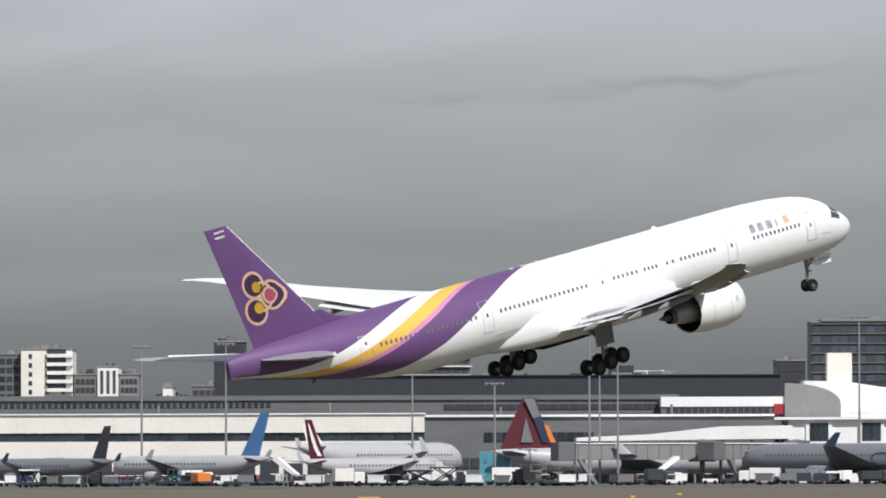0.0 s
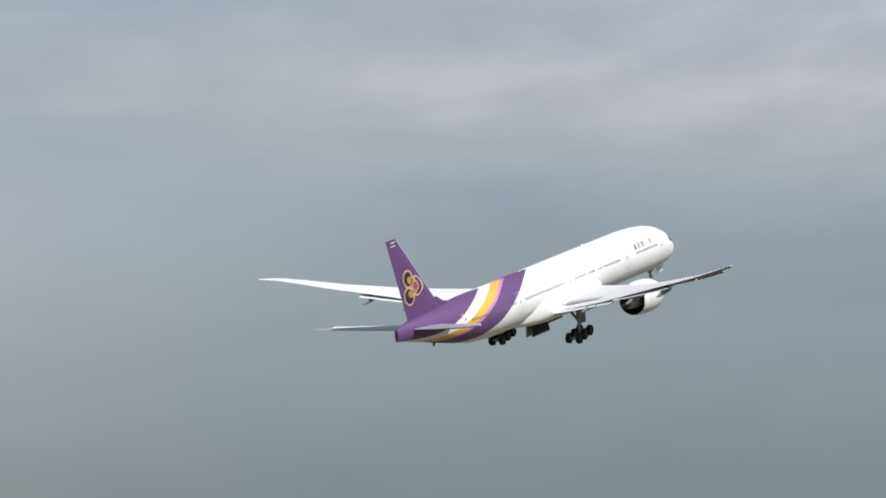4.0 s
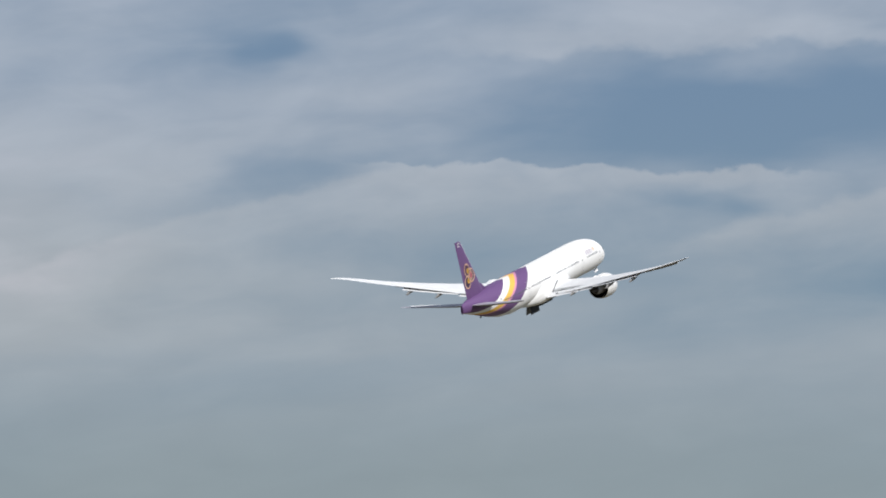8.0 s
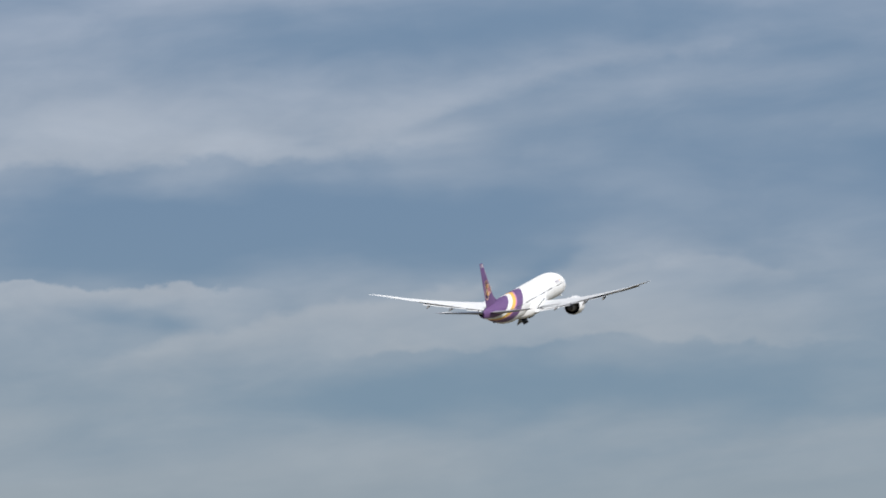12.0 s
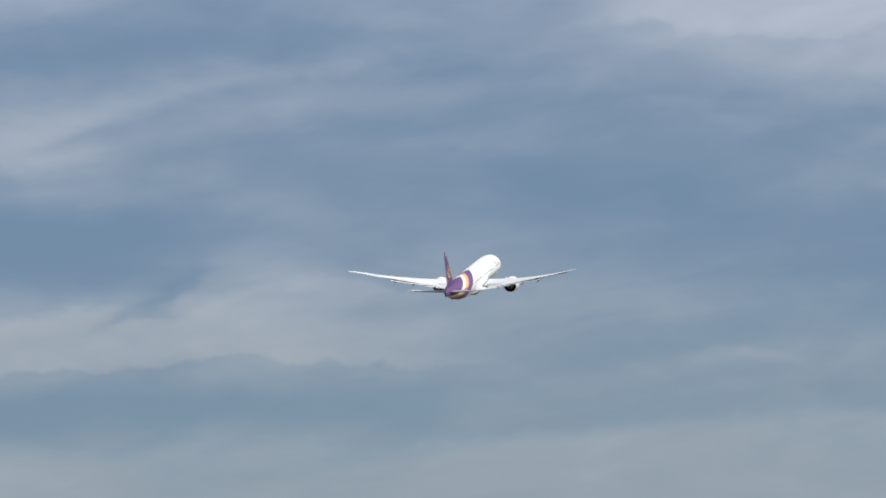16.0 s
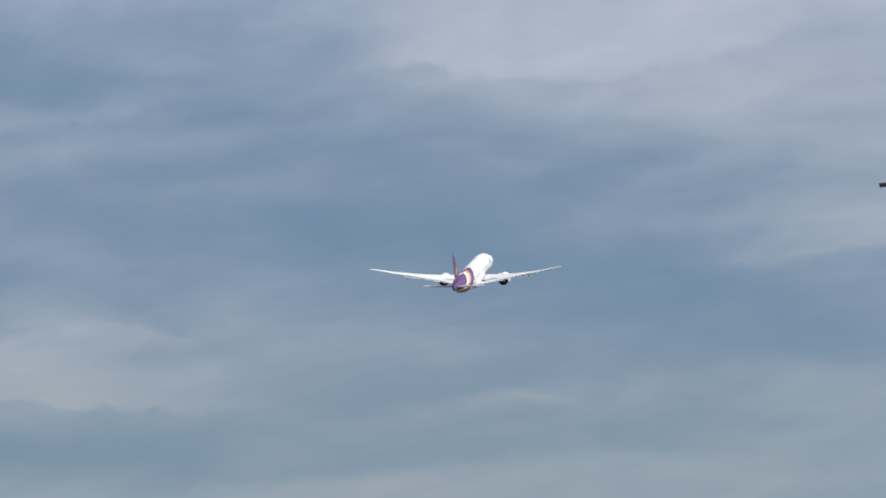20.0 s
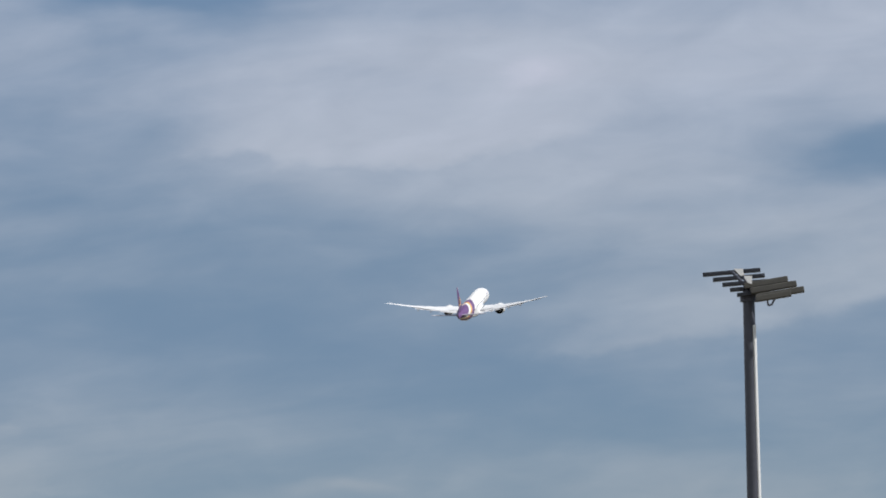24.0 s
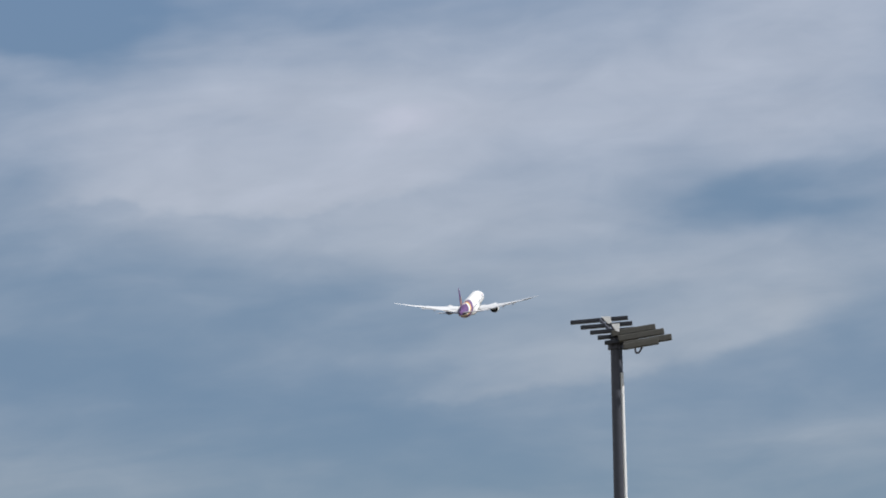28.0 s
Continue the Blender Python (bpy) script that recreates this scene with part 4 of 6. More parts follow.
def terminal():
    # long pier: cream front, grey clerestory, dark roof
    t = building("terminal_building", "long low cream terminal with dark window strip and dark metal roof", "terminal")
    x0, x1 = -175.0, -3.8
    block(t, "wall", x0, x1, 1370, 12, 0, 8.6, M["cream"], "cream wall")
    # dark panels on the wall face paint the shade of openings
    for k in range(36):
        xx = x0 + (x1 - x0) * (k + 0.5) / 36
        part("bay_shade_panel", box(xx - 1.9, xx + 1.9, 1369.85, 1370.05, 0.1, 4.2 + (k * 7 % 3) * 0.6), M["slate"], t, "dark panel standing for a shaded service bay")
    block(t, "wall", x0, x1, 1370.6, 11, 8.6, 10.3, M["slate"])
    panes(t, x0, x1, 8.65, 10.25, 58, 1, 1370.5, M["glass"], 0.9, 0.92)
    block(t, "wall", x0, x1, 1370, 12, 10.3, 13.9, M["cream"], "cream parapet")
    for k in range(18):
        xx = x0 + (x1 - x0) * (k + 0.5) / 18
        part("pilaster", box(xx - 0.12, xx + 0.12, 1369.9, 1370, 10.4, 13.8), M["cream"], t)
    block(t, "coping", x0 - 0.3, x1 + 0.3, 1369.6, 12.8, 13.9, 14.15, M["white_clad"])
    block(t, "clerestory", x0, 48, 1400, 20, 0, 18.0, M["grey_clad"], "grey upper wall")
    panes(t, x0, -35, 15.4, 16.8, 110, 1, 1399.95, M["glass"], 0.6, 0.7)
    panes(t, 0, 47, 14.9, 16.2, 22, 1, 1399.95, M["slate"], 0.92, 0.85)
    block(t, "ledge", x0, 48, 1399.6, 0.4, 17.0, 17.3, M["grey_clad"])
    block(t, "roof", -45.0, 70.2, 1430, 30, 15, 22.3, M["dark_roof"], "dark metal roof fascia")
    for k in range(40):
        xx = -45 + 115 * (k + 0.5) / 40
        part("roof_rib", box(xx - 0.12, xx + 0.12, 1429.95, 1430, 18, 22.25), M["dark_roof"], t)
    part("roof_plant_room", box(34.6, 39.8, 1436, 1442, 22.3, 24.5, 0.1), M["slate"], t, "dark roof plant room")
    roof_plant(t, 35, 50, 1431, 22.3, 12, 61, 1.2)
    roof_plant(t, 8, 30, 1433, 22.3, 5, 62, 0.9)
    part("roof_light", box(39.9, 48.6, 1437, 1443, 22.3, 23.4, 0.1), M["white_clad"], t, "white roof light")
    block(t, "roof_edge", -45.0, 70.2, 1429.5, 0.5, 22.3, 22.5, M["slate"])
    for k in range(5):
        xx = -92 + k * 34.5
        part("vent_pipe", tube((xx, 1386, 13.9), (xx, 1386, 15.4 + (k % 3) * 0.5), 0.25), M["pale_grey"], t)
    # grey middle
    g = building("gate_building", "grey gate building with white roof edge and dark glazing", "terminal")
    block(g, "wall", -3.8, 66, 1371, 20, 0, 13.3, M["grey_clad"], "grey cladding")
    block(g, "roof_edge", -3.8, 66, 1370.4, 1.0, 13.3, 13.75, M["white_clad"], "white roof edge")
    panes(g, 8, 30, 8.3, 10.3, 12, 1, 1370.9, M["glass"], 0.9, 0.9)
    panes(g, -3, 30, 3.0, 5.2, 16, 1, 1370.9, M["slate"], 0.85, 0.9)
    part("canopy", rings_to_bm([[(x, yy, z) for x, z in ((26, 8.3), (68.3, 8.7), (68.3, 11.3), (54, 11.1), (40, 9.6), (26, 9.0))] for yy in (1344.6, 1368.0)]), M["white_clad"], g, "bright white rising canopy roof")
    for k in range(6):
        xx = 38 + k * 5.6
        part("column", tube((xx, 1347, 0), (xx, 1347, 8.9), 0.22), M["pale_grey"], g)
    part("teal_panel", box(6.9, 12.9, 1322, 1323, 0, 6.3, 0.05), M["teal"], g, "teal hoarding")
    panes(g, 7.1, 12.7, 3.4, 6.1, 3, 1, 1321.98, M["sky_blue"], 0.3, 0.4, "sign_bar")
    w = building("service_block", "white and grey service block with red corner panel", "building")
    block(w, "wall", 44, 69, 1390, 12, 0, 15.4, M["grey_clad"])
    panes(w, 45, 66, 13.7, 15.2, 16, 1, 1389.95, M["slate"], 0.8, 0.9)
    block(w, "parapet", 44, 69, 1389.7, 12, 15.4, 17.4, M["white_clad"], "white parapet")
    block(w, "corner_panel", 66.8, 69, 1389.5, 0.4, 13.8, 15.9, M["red"], "red corner panel")
    # two vaulted halls: curved gable greyed for its shade, shed roof and sunlit front
    for x, y, dz, front in ((69.0, 0, 0, 31.2), (112.8, 4, -1.2, 23.4)):
        v = building("vaulted_hall", "white hall with curved gable, grey for its shaded side and recessed panels", "building", "vaulted halls")
        w = 11.2 if front > 30 else 10.7
        prof = [(0, 0), (w, 0), (w, 16.2)] + [(w * math.sin(math.pi / 2 * (1 - k / 10)), 16.2 + 3.9 * math.cos(math.pi / 2 * (1 - k / 10))) for k in range(11)]
        part("gable", rings_to_bm([[(px, yy, z) for px, z in prof] for yy in (1389.0, 1391.5)]), M["pale_grey"], v, "curved gable, grey for its shaded side", True)
        prof = [(4, 0), (front, 0), (front, 16.2), (front - 1.5, 17.0), (w + 0.55 * (front - w), 18.9), (w + 1.5, 20.4), (4, 20.6)]
        part("roof", rings_to_bm([[(px, yy, z) for px, z in prof] for yy in (1392.0, 1408.0)]), M["white_clad"], v, "white shed roof")
        block(v, "front", w + 0.1, front, 1389.4, 2.6, 12.5, 16.1, M["white_clad"], "sunlit white front")
        n = 3 if front > 30 else 1
        for k in range(n):
            part("panel", box(w + 2.2 + k * 5.6, w + 6.2 + k * 5.6, 1389.25, 1389.4, 14.0, 15.6, 0.03), M["cream"], v, "cream recessed panel")
        v.matrix_basis = pose(x, y, dz)
    block(building("stair_tower", "plain cream stair tower above the roofs", "tower"), "tower_block", 78.0, 83.0, 1396, 6, 0, 26.3, M["cream"], "", 0.08)
    # dark infill boxes, long white roof
    d = building("dark_hall", "dark slate-clad hall under a long white roof", "building")
    block(d, "wall", 96.5, 137.0, 1402, 8, 0, 18.9, M["slate"], "dark slate cladding")
    block(d, "wall", 137.0, 141.5, 1402, 8, 0, 18.6, M["pale_grey"], "pale grey infill wall")
    block(d, "wall", 141.6, 173.2, 1401.5, 8, 0, 18.3, M["slate"], "dark slate cladding")
    block(d, "wall", 173.4, 205.0, 1404, 8, 0, 18.6, M["taupe"], "taupe infill wall")
    for k in range(24):
        xx = 98 + k * 1.6 + (18.0 if k > 11 else 0) + 1.0 * max(k - 12, 0)
        part("cladding_rib", box(xx - 0.06, xx + 0.06, 1401.4, 1401.5 if xx > 140 else 1402, 13, 18.2), M["slate"], d)
    block(d, "roof", 94.5, 205, 1420, 18, 12, 20.3, M["pale_grey"], "pale grey roof storey")
    block(d, "roof_edge", 94.5, 205, 1419.5, 18.6, 20.3, 21.2, M["white_clad"], "white roof edge")
    roof_plant(d, 100, 200, 1421, 21.2, 34, 4, 0.9)
    p = building("pier_front", "white-framed glazed pier front", "terminal")
    block(p, "wall", 69, 118, 1375.4, 12, 0, 12.6, M["white_clad"], "white wall between the windows")
    block(p, "roof_edge", 66, 200, 1374.2, 14, 12.6, 13.1, M["white_clad"], "white roof edge")
    for k, x in enumerate((72.5, 83.0, 88.9, 94.8, 104.5, 111.0)):
        bm = join(box(x, x + 5.2, 1375.0, 1375.4, 12.0, 12.6), box(x, x + 5.2, 1375.0, 1375.4, 7.6, 8.2), box(x, x + 0.7, 1375.0, 1375.4, 8.2, 12.0), box(x + 4.5, x + 5.2, 1375.0, 1375.4, 8.2, 12.0))
        win = part("window", bm, M["white_clad"], p, "white window surround")
        for q in range(3):
            part("pane", box(x + 0.75 + q * 1.25, x + 1.92 + q * 1.25, 1375.2, 1375.35, 8.3, 11.9), M["glass"], win)
    block(p, "wall", 116.6, 157, 1371, 16, 0, 11.1, M["pale_grey"], "plain pale grey wall")
    block(p, "coping", 116.6, 157, 1370.6, 16, 11.1, 11.6, M["white_clad"])
    for x in (128.5, 136.5, 149.0):
        part("buttress", rings_to_bm([[(x, yy, 6.5), (x + 0.9, yy, 6.5), (x + 2.6, yy, 10.8), (x + 1.9, yy, 10.8)] for yy in (1370.5, 1371.0)]), M["grey_clad"], p)
    block(p, "parapet_wall", 137, 151, 1369.5, 1.0, 11.1, 12.7, M["white_clad"], "white parapet")
    block(p, "wall", 157, 205, 1374, 12, 0, 11.7, M["white_clad"], "white wall")
    for k in range(6):
        x = 158 + k * 5.2
        bm = join(box(x, x + 4.6, 1373.6, 1374.0, 11.2, 11.8), box(x, x + 0.5, 1373.6, 1374, 7.2, 11.2), box(x + 4.1, x + 4.6, 1373.6, 1374, 7.2, 11.2))
        win = part("window", bm, M["white_clad"], p, "white window surround")
        for q in range(3):
            part("pane", box(x + 0.55 + q * 1.2, x + 1.68 + q * 1.2, 1373.75, 1373.95, 7.3, 11.1), M["glass"], win)
    r = building("plant_deck", "cluttered roof deck with pale plant boxes and pipes", "rooftop")
    block(r, "deck", 168, 206, 1385, 15, 0, 14.3, M["pale_grey"])
    block(r, "screen", 172, 178, 1384.5, 0.5, 14.3, 19.0, M["taupe"], "brown screen wall")
    block(r, "screen", 179, 206, 1398, 1, 14.3, 19.7, M["pale_grey"], "pale back wall")
    block(r, "white_panel", 189.5, 197.5, 1384, 4, 14.3, 17.2, M["white_clad"], "bright white plant box")
    block(r, "plant_box", 181, 187.5, 1384.5, 4, 14.3, 15.9, M["cream"])
    roof_plant(r, 168, 206, 1379, 13.1, 30, 9, 1.5)
    rnd = random.Random(41)
    for k in range(26):
        x, w, h = rnd.uniform(169, 203), rnd.uniform(0.5, 2.6), rnd.uniform(0.3, 1.4)
        yy = rnd.uniform(1375.5, 1378)
        part("plant_unit", box(x, x + w, yy, yy + 1.2, 13.1, 13.1 + h, 0.05), M[rnd.choice(("white_clad", "white_clad", "slate", "cream"))], r)
    rnd = random.Random(3)
    for k in range(14):
        x = rnd.uniform(170, 205)
        part("pipe", tube((x, 1382, 13.0), (x, 1382, rnd.uniform(14.5, 17.0)), 0.12), M["mast"], r)


def glass_office():
    b = building("glass_office", "long dark-glass office block with taupe panels and white roof line", "office")
    y = 1500
    block(b, "core", 168.8, 268, y + 0.4, 6, 0, 34.2, M["taupe"], "grey core")
    block(b, "end_wall", 168.6, 173.0, y - 0.2, 5, 0, 34.1, M["grey_clad"], "grey end wall")
    block(b, "roof_edge", 172.8, 250, y - 1.2, 8, 34.1, 34.55, M["white_clad"], "thin white roof edge")
    for z0, z1 in ((22.9, 25.8), (26.3, 29.1)):
        panes(b, 175, 247, z0, z1, 32, 1, y, M["teal_glass"], 0.97, 0.94)
        block(b, "floor_edge", 174, 247, y - 0.3, 0.6, z1, z1 + 0.36, M["pale_grey"])
    panes(b, 176.1, 200.3, 29.7, 32.0, 6, 1, y, M["taupe_light"], 0.99, 0.96, "panel")
    panes(b, 200.6, 216.0, 29.7, 32.8, 8, 1, y, M["glass"], 0.95, 0.95)
    panes(b, 216.3, 241.5, 29.7, 32.0, 6, 1, y, M["taupe_light"], 0.99, 0.96, "panel")
    # a flat dark strip stands for the roof edge's shadow
    block(b, "shadow_gap", 174, 243, y - 0.05, 0.4, 32.9, 34.0, M["slate"], "dark strip painting the shadow under the roof edge")
    panes(b, 176, 247, 14, 22, 26, 3, y, M["glass"], 0.95, 0.8)
    for k in range(5):
        part("strip_light", box(200 + k * 7.2, 202 + k * 7.2, y - 0.35, y, 24.0, 24.25), M["white_clad"], b, "pale strip")
    block(b, "wing_block", 242.8, 252.2, y - 2, 8, 0, 33.3, M["slate"], "dark slate block")
    block(b, "wing_block", 252.4, 266.8, y - 1, 6, 0, 32.6, M["grey_clad"], "grey block")
    panes(b, 252.8, 266.4, 24, 32.2, 4, 4, y - 1.05, M["taupe"], 0.97, 0.8, "panel")
    block(b, "corner_strip", 266.9, 268.2, y - 1.4, 3, 0, 33.0, M["pale_grey"], "pale corner strip")
    block(b, "upper_roof", 228, 240, y + 20, 10, 30, 36.4, M["grey_clad"])
    block(b, "upper_roof", 240.2, 257, y + 22, 10, 30, 37.5, M["cream"], "pale upper storey")
    block(b, "upper_roof", 250, 286, y + 26, 10, 30, 36.2, M["dark_roof"], "dark upper storey")
    roof_plant(b, 176, 240, y + 2, 34.2, 12, 12, 0.8)
    roof_plant(b, 253, 266, y, 32.6, 9, 13, 1.3)


def dome_hall():
    """A low white shell roof over a dark glazed front."""
    b = building("shell_roofed_hall", "white oval shell roof with dark skylights over a dark glazed front", "building")
    cx, hw, hy, ze, zt = 228.0, 31.2, 26.0, 19.5, 25.4
    yc = 1366.0

    def top(u, v):
        r = min(u * u + v * v, 1.0)
        return Vector((cx + hw * u, yc + hy * v, ze + 0.9 * (1 - abs(u)) + (zt - ze - 0.9) * (1 - r) ** 0.75))

    bm = bmesh.new()
    n, rows = 48, []
    for k in range(9):
        f = 1 - k / 8.5
        rows.append([bm.verts.new(top(f * math.cos(2 * math.pi * i / n), f * math.sin(2 * math.pi * i / n))) for i in range(n)])
    for a, c in zip(rows, rows[1:]):
        for i in range(n):
            bm.faces.new((a[i], a[(i + 1) % n], c[(i + 1) % n], c[i]))
    bm.faces.new(rows[-1])
    bmesh.ops.solidify(bm, geom=list(bm.faces), thickness=0.6)
    bmesh.ops.recalc_face_normals(bm, faces=bm.faces)
    shell = part("shell_roof", bm, M["white_clad"], b, "curved white shell roof", True)
    for row, (r0, r1, n0) in enumerate(((0.84, 0.72, 12), (0.66, 0.52, 10), (0.46, 0.30, 7))):
        for k in range(n0):
            a = math.pi * (1.22 + 0.62 * (k + 0.5) / n0)
            da = 0.78 / n0
            bm = bmesh.new()
            pts = [(r0, a - da), (r0, a + da), (r1, a + 0.9 * da)] if k % 2 else [(r0, a), (r1, a + da), (r1, a - da)]
            vs = [bm.verts.new(top(r * math.cos(t), r * math.sin(t)) + Vector((0, -0.05, 0.10))) for r, t in pts]
            bm.faces.new(vs)
            bmesh.ops.solidify(bm, geom=list(bm.faces), thickness=0.06)
            part("skylight", bm, M["slate"], shell, "dark triangular skylight")
    # the fascia's grey carries the shade cast by the eave
    block(b, "fascia", 206, 250, 1340.5, 4, 16.8, 19.9, M["pale_grey"], "deep fascia under the shell, grey for the eave's shade")
    block(b, "side_wall", 198, 210, 1345, 20, 0, 18.0, M["grey_clad"])
    block(b, "glazing", 209, 249.5, 1343, 1, 0, 16.8, M["blue_slate"], "dark glazed front")
    for k in range(9):
        x = 209 + k * 5.06
        part("mullion", box(x - 0.1, x + 0.1, 1342.8, 1343, 0, 16.8), M["slate"], b)
    for z in (5.5, 11.0):
        part("transom", box(209, 249.5, 1342.8, 1343, z - 0.1, z + 0.1), M["slate"], b)
    part("corner_frame", rings_to_bm([[(204.5, yy, 19.8), (206.5, yy, 19.8), (208.8, yy, 0), (206.4, yy, 0)] for yy in (1339.8, 1341.5)]), M["white_clad"], b, "white raking corner frame")
    part("corner_frame", rings_to_bm([[(249.8, yy, 19.8), (251.8, yy, 19.8), (252.6, yy, 0), (250.4, yy, 0)] for yy in (1339.8, 1341.5)]), M["white_clad"], b, "white raking corner frame")
    block(b, "lean_to", 252.8, 258, 1345, 20, 0, 15.5, M["white_clad"])


def hotel():
    h = building("hotel", "white hotel slab with ribbon windows and curved balcony end", "hotel")
    y = 1580
    block(h, "wing_wall", 295.1, 325.4, y, 24, 0, 32.5, M["white_clad"], "white rendered front", 0.05)
    block(h, "wing_wall", 328.8, 348.2, y, 24, 0, 32.6, M["white_clad"], "white rendered front", 0.05)
    block(h, "core", 325.4, 328.8, y + 2, 20, 0, 31.8, M["slate"], "dark recessed stair slot")
    for k in range(12):
        part("slot_rail", box(325.5, 328.7, y + 1.6, y + 1.9, 6.0 + k * 2.1, 6.5 + k * 2.1), M["pale_grey"], h)
    dz = 2.93
    for j in range(9):
        zc = 29.8 - j * dz
        if zc < 3:
            break
        for x0, x1, n in ((297.4, 322.8, 16), (330.6, 345.6, 10)):
            part("window_recess", box(x0 - 0.1, x1 + 0.1, y - 0.06, y + 0.1, zc - 0.62, zc + 0.62), M["slate"], h, "dark ribbon window")
            panes(h, x0, x1, zc - 0.55, zc + 0.55, n, 1, y - 0.08, M["glass"], 0.86, 0.9, "pane", 0.06)
            part("sill", box(x0 - 0.2, x1 + 0.2, y - 0.22, y, zc - 0.80, zc - 0.62), M["white_clad"], h)
    # curved end with balconies
    for j in range(10):
        zc = 31.0 - j * dz
        if zc < 3:
            break
        rim = [(348.2, y - 0.4)] + [(357.5 + 5.3 * math.sin(a), y + 4.9 - 5.3 * math.cos(a)) for a in (math.pi / 2 * k / 8 for k in range(9))] + [(362.8, y + 20), (348.2, y + 20)]
        part("balcony", rings_to_bm([[(px, py, zz) for px, py in rim] for zz in (zc - 0.75, zc + 0.75)]), M["white_clad"], h, "white balcony band", False)
    rim = [(348.2, y + 0.8)] + [(357.0 + 4.6 * math.sin(a), y + 5.4 - 4.6 * math.cos(a)) for a in (math.pi / 2 * k / 8 for k in range(9))] + [(361.6, y + 19.8), (348.2, y + 19.8)]
    part("balcony_core", rings_to_bm([[(px, py, zz) for px, py in rim] for zz in (0, 31.0)]), M["slate"], h, "dark glazing behind the balconies")
    for x in (352.5, 356.8):
        part("balcony_post", tube((x, y - 0.2, 0), (x, y - 0.2, 31.5), 0.16), M["pale_grey"], h)
    # red sign bars
    for x0, x1, n in ((300.8, 308.4, 6), (334.4, 341.8, 6)):
        for k in range(n):
            w = (x1 - x0) / n
            part("sign_bar", box(x0 + w * k, x0 + w * (k + 0.45), y - 0.2, y, 30.6, 32.1 + 0.2 * (k == 0)), M["red_sign"], h, "plain red bar in place of a letter")
    cu = bpy.data.curves.new("sign_word", "FONT")
    cu.body, cu.size, cu.extrude = "HOTEL", 2.1, 0.08
    tmp = bpy.data.objects.new("sign_word", cu)
    me = bpy.data.meshes.new_from_object(tmp)
    bpy.data.objects.remove(tmp)
    me.materials.clear()
    me.materials.append(M["red_sign"])
    ob = new("sign_word", me)
    ob.parent = h
    ob.matrix_basis = pose(310.6, y - 0.1, 30.62, 90, 0, 0) @ Matrix.Diagonal((1.12, 1, 1, 1))
    ob["label"] = "dark red sign letters"
    block(h, "annexe", 281.2, 295.0, 1574, 20, 0, 32.5, M["grey_clad"], "grey side wing")
    panes(h, 282, 294.5, 24.5, 30.5, 9, 2, 1573.95, M["slate"], 0.45, 0.6)
    block(h, "roof_house", 290.7, 306.3, 1606, 10, 30, 39.3, M["taupe"], "weathered concrete roof house")
    block(h, "roof_storey", 306.4, 327.5, 1604, 12, 30, 37.1, M["grey_clad"], "grey roof storey")
    panes(h, 307.5, 326.5, 34.6, 36.4, 18, 1, 1603.95, M["slate"], 0.5, 0.7)
    block(h, "roof_storey", 326.6, 348, 1602, 12, 30, 35.8, M["pale_grey"], "pale roof storey")
    for k in range(14):
        x = 327 + k * 1.55
        part("roof_rail", join(tube((x, 1601.5, 35.8), (x, 1601.5, 37.2), 0.07), tube((x, 1601.5, 37.2), (x + 1.5, 1601.5, 37.2), 0.07)), M["pale_grey"], h)
    block(h, "roof_storey", 348.1, 361.6, 1592, 10, 30, 36.5, M["blue_clad"], "blue roof storey")
    block(h, "roof_cap", 361.7, 365.0, 1590, 10, 30, 35.0, M["white_clad"])
    roof_plant(h, 296, 346, 1581, 32.6, 26, 21, 1.0)
    h.matrix_basis = pose(-0.7, 0, -0.2)


def tower(name, label, x0, x1, y, z1, wall, glass, nx, storey, fx=0.8, fz=0.6, depth=25, slabs=None, group=""):
    b = building(name, label, "tower block", group)
    block(b, "wall", x0, x1, y, depth, 0, z1, M[wall])
    n = max(int((z1 - 1) / storey), 1)
    z0 = z1 - 0.8 - n * storey
    lo = max(0, n - 10)
    panes(b, x0 + 0.4, x1 - 0.4, z0 + lo * storey, z1 - 0.8, nx, n - lo, y - 0.05, M[glass], fx, fz)
    if slabs:
        for j in range(lo, n + 1):
            part("slab", box(x0 - 0.5, x1 + 0.5, y - 1.1, y, z0 + j * storey - 0.25, z0 + j * storey + 0.15), M[slabs], b)
    part("parapet", box(x0 - 0.3, x1 + 0.3, y - 0.3, y + depth, z1, z1 + 0.5), M["pale_grey"], b)
    roof_plant(b, x0 + 1, x1 - 1, y, z1 + 0.5, 5, int(abs(x0)) + 5, 1.6)
    return b


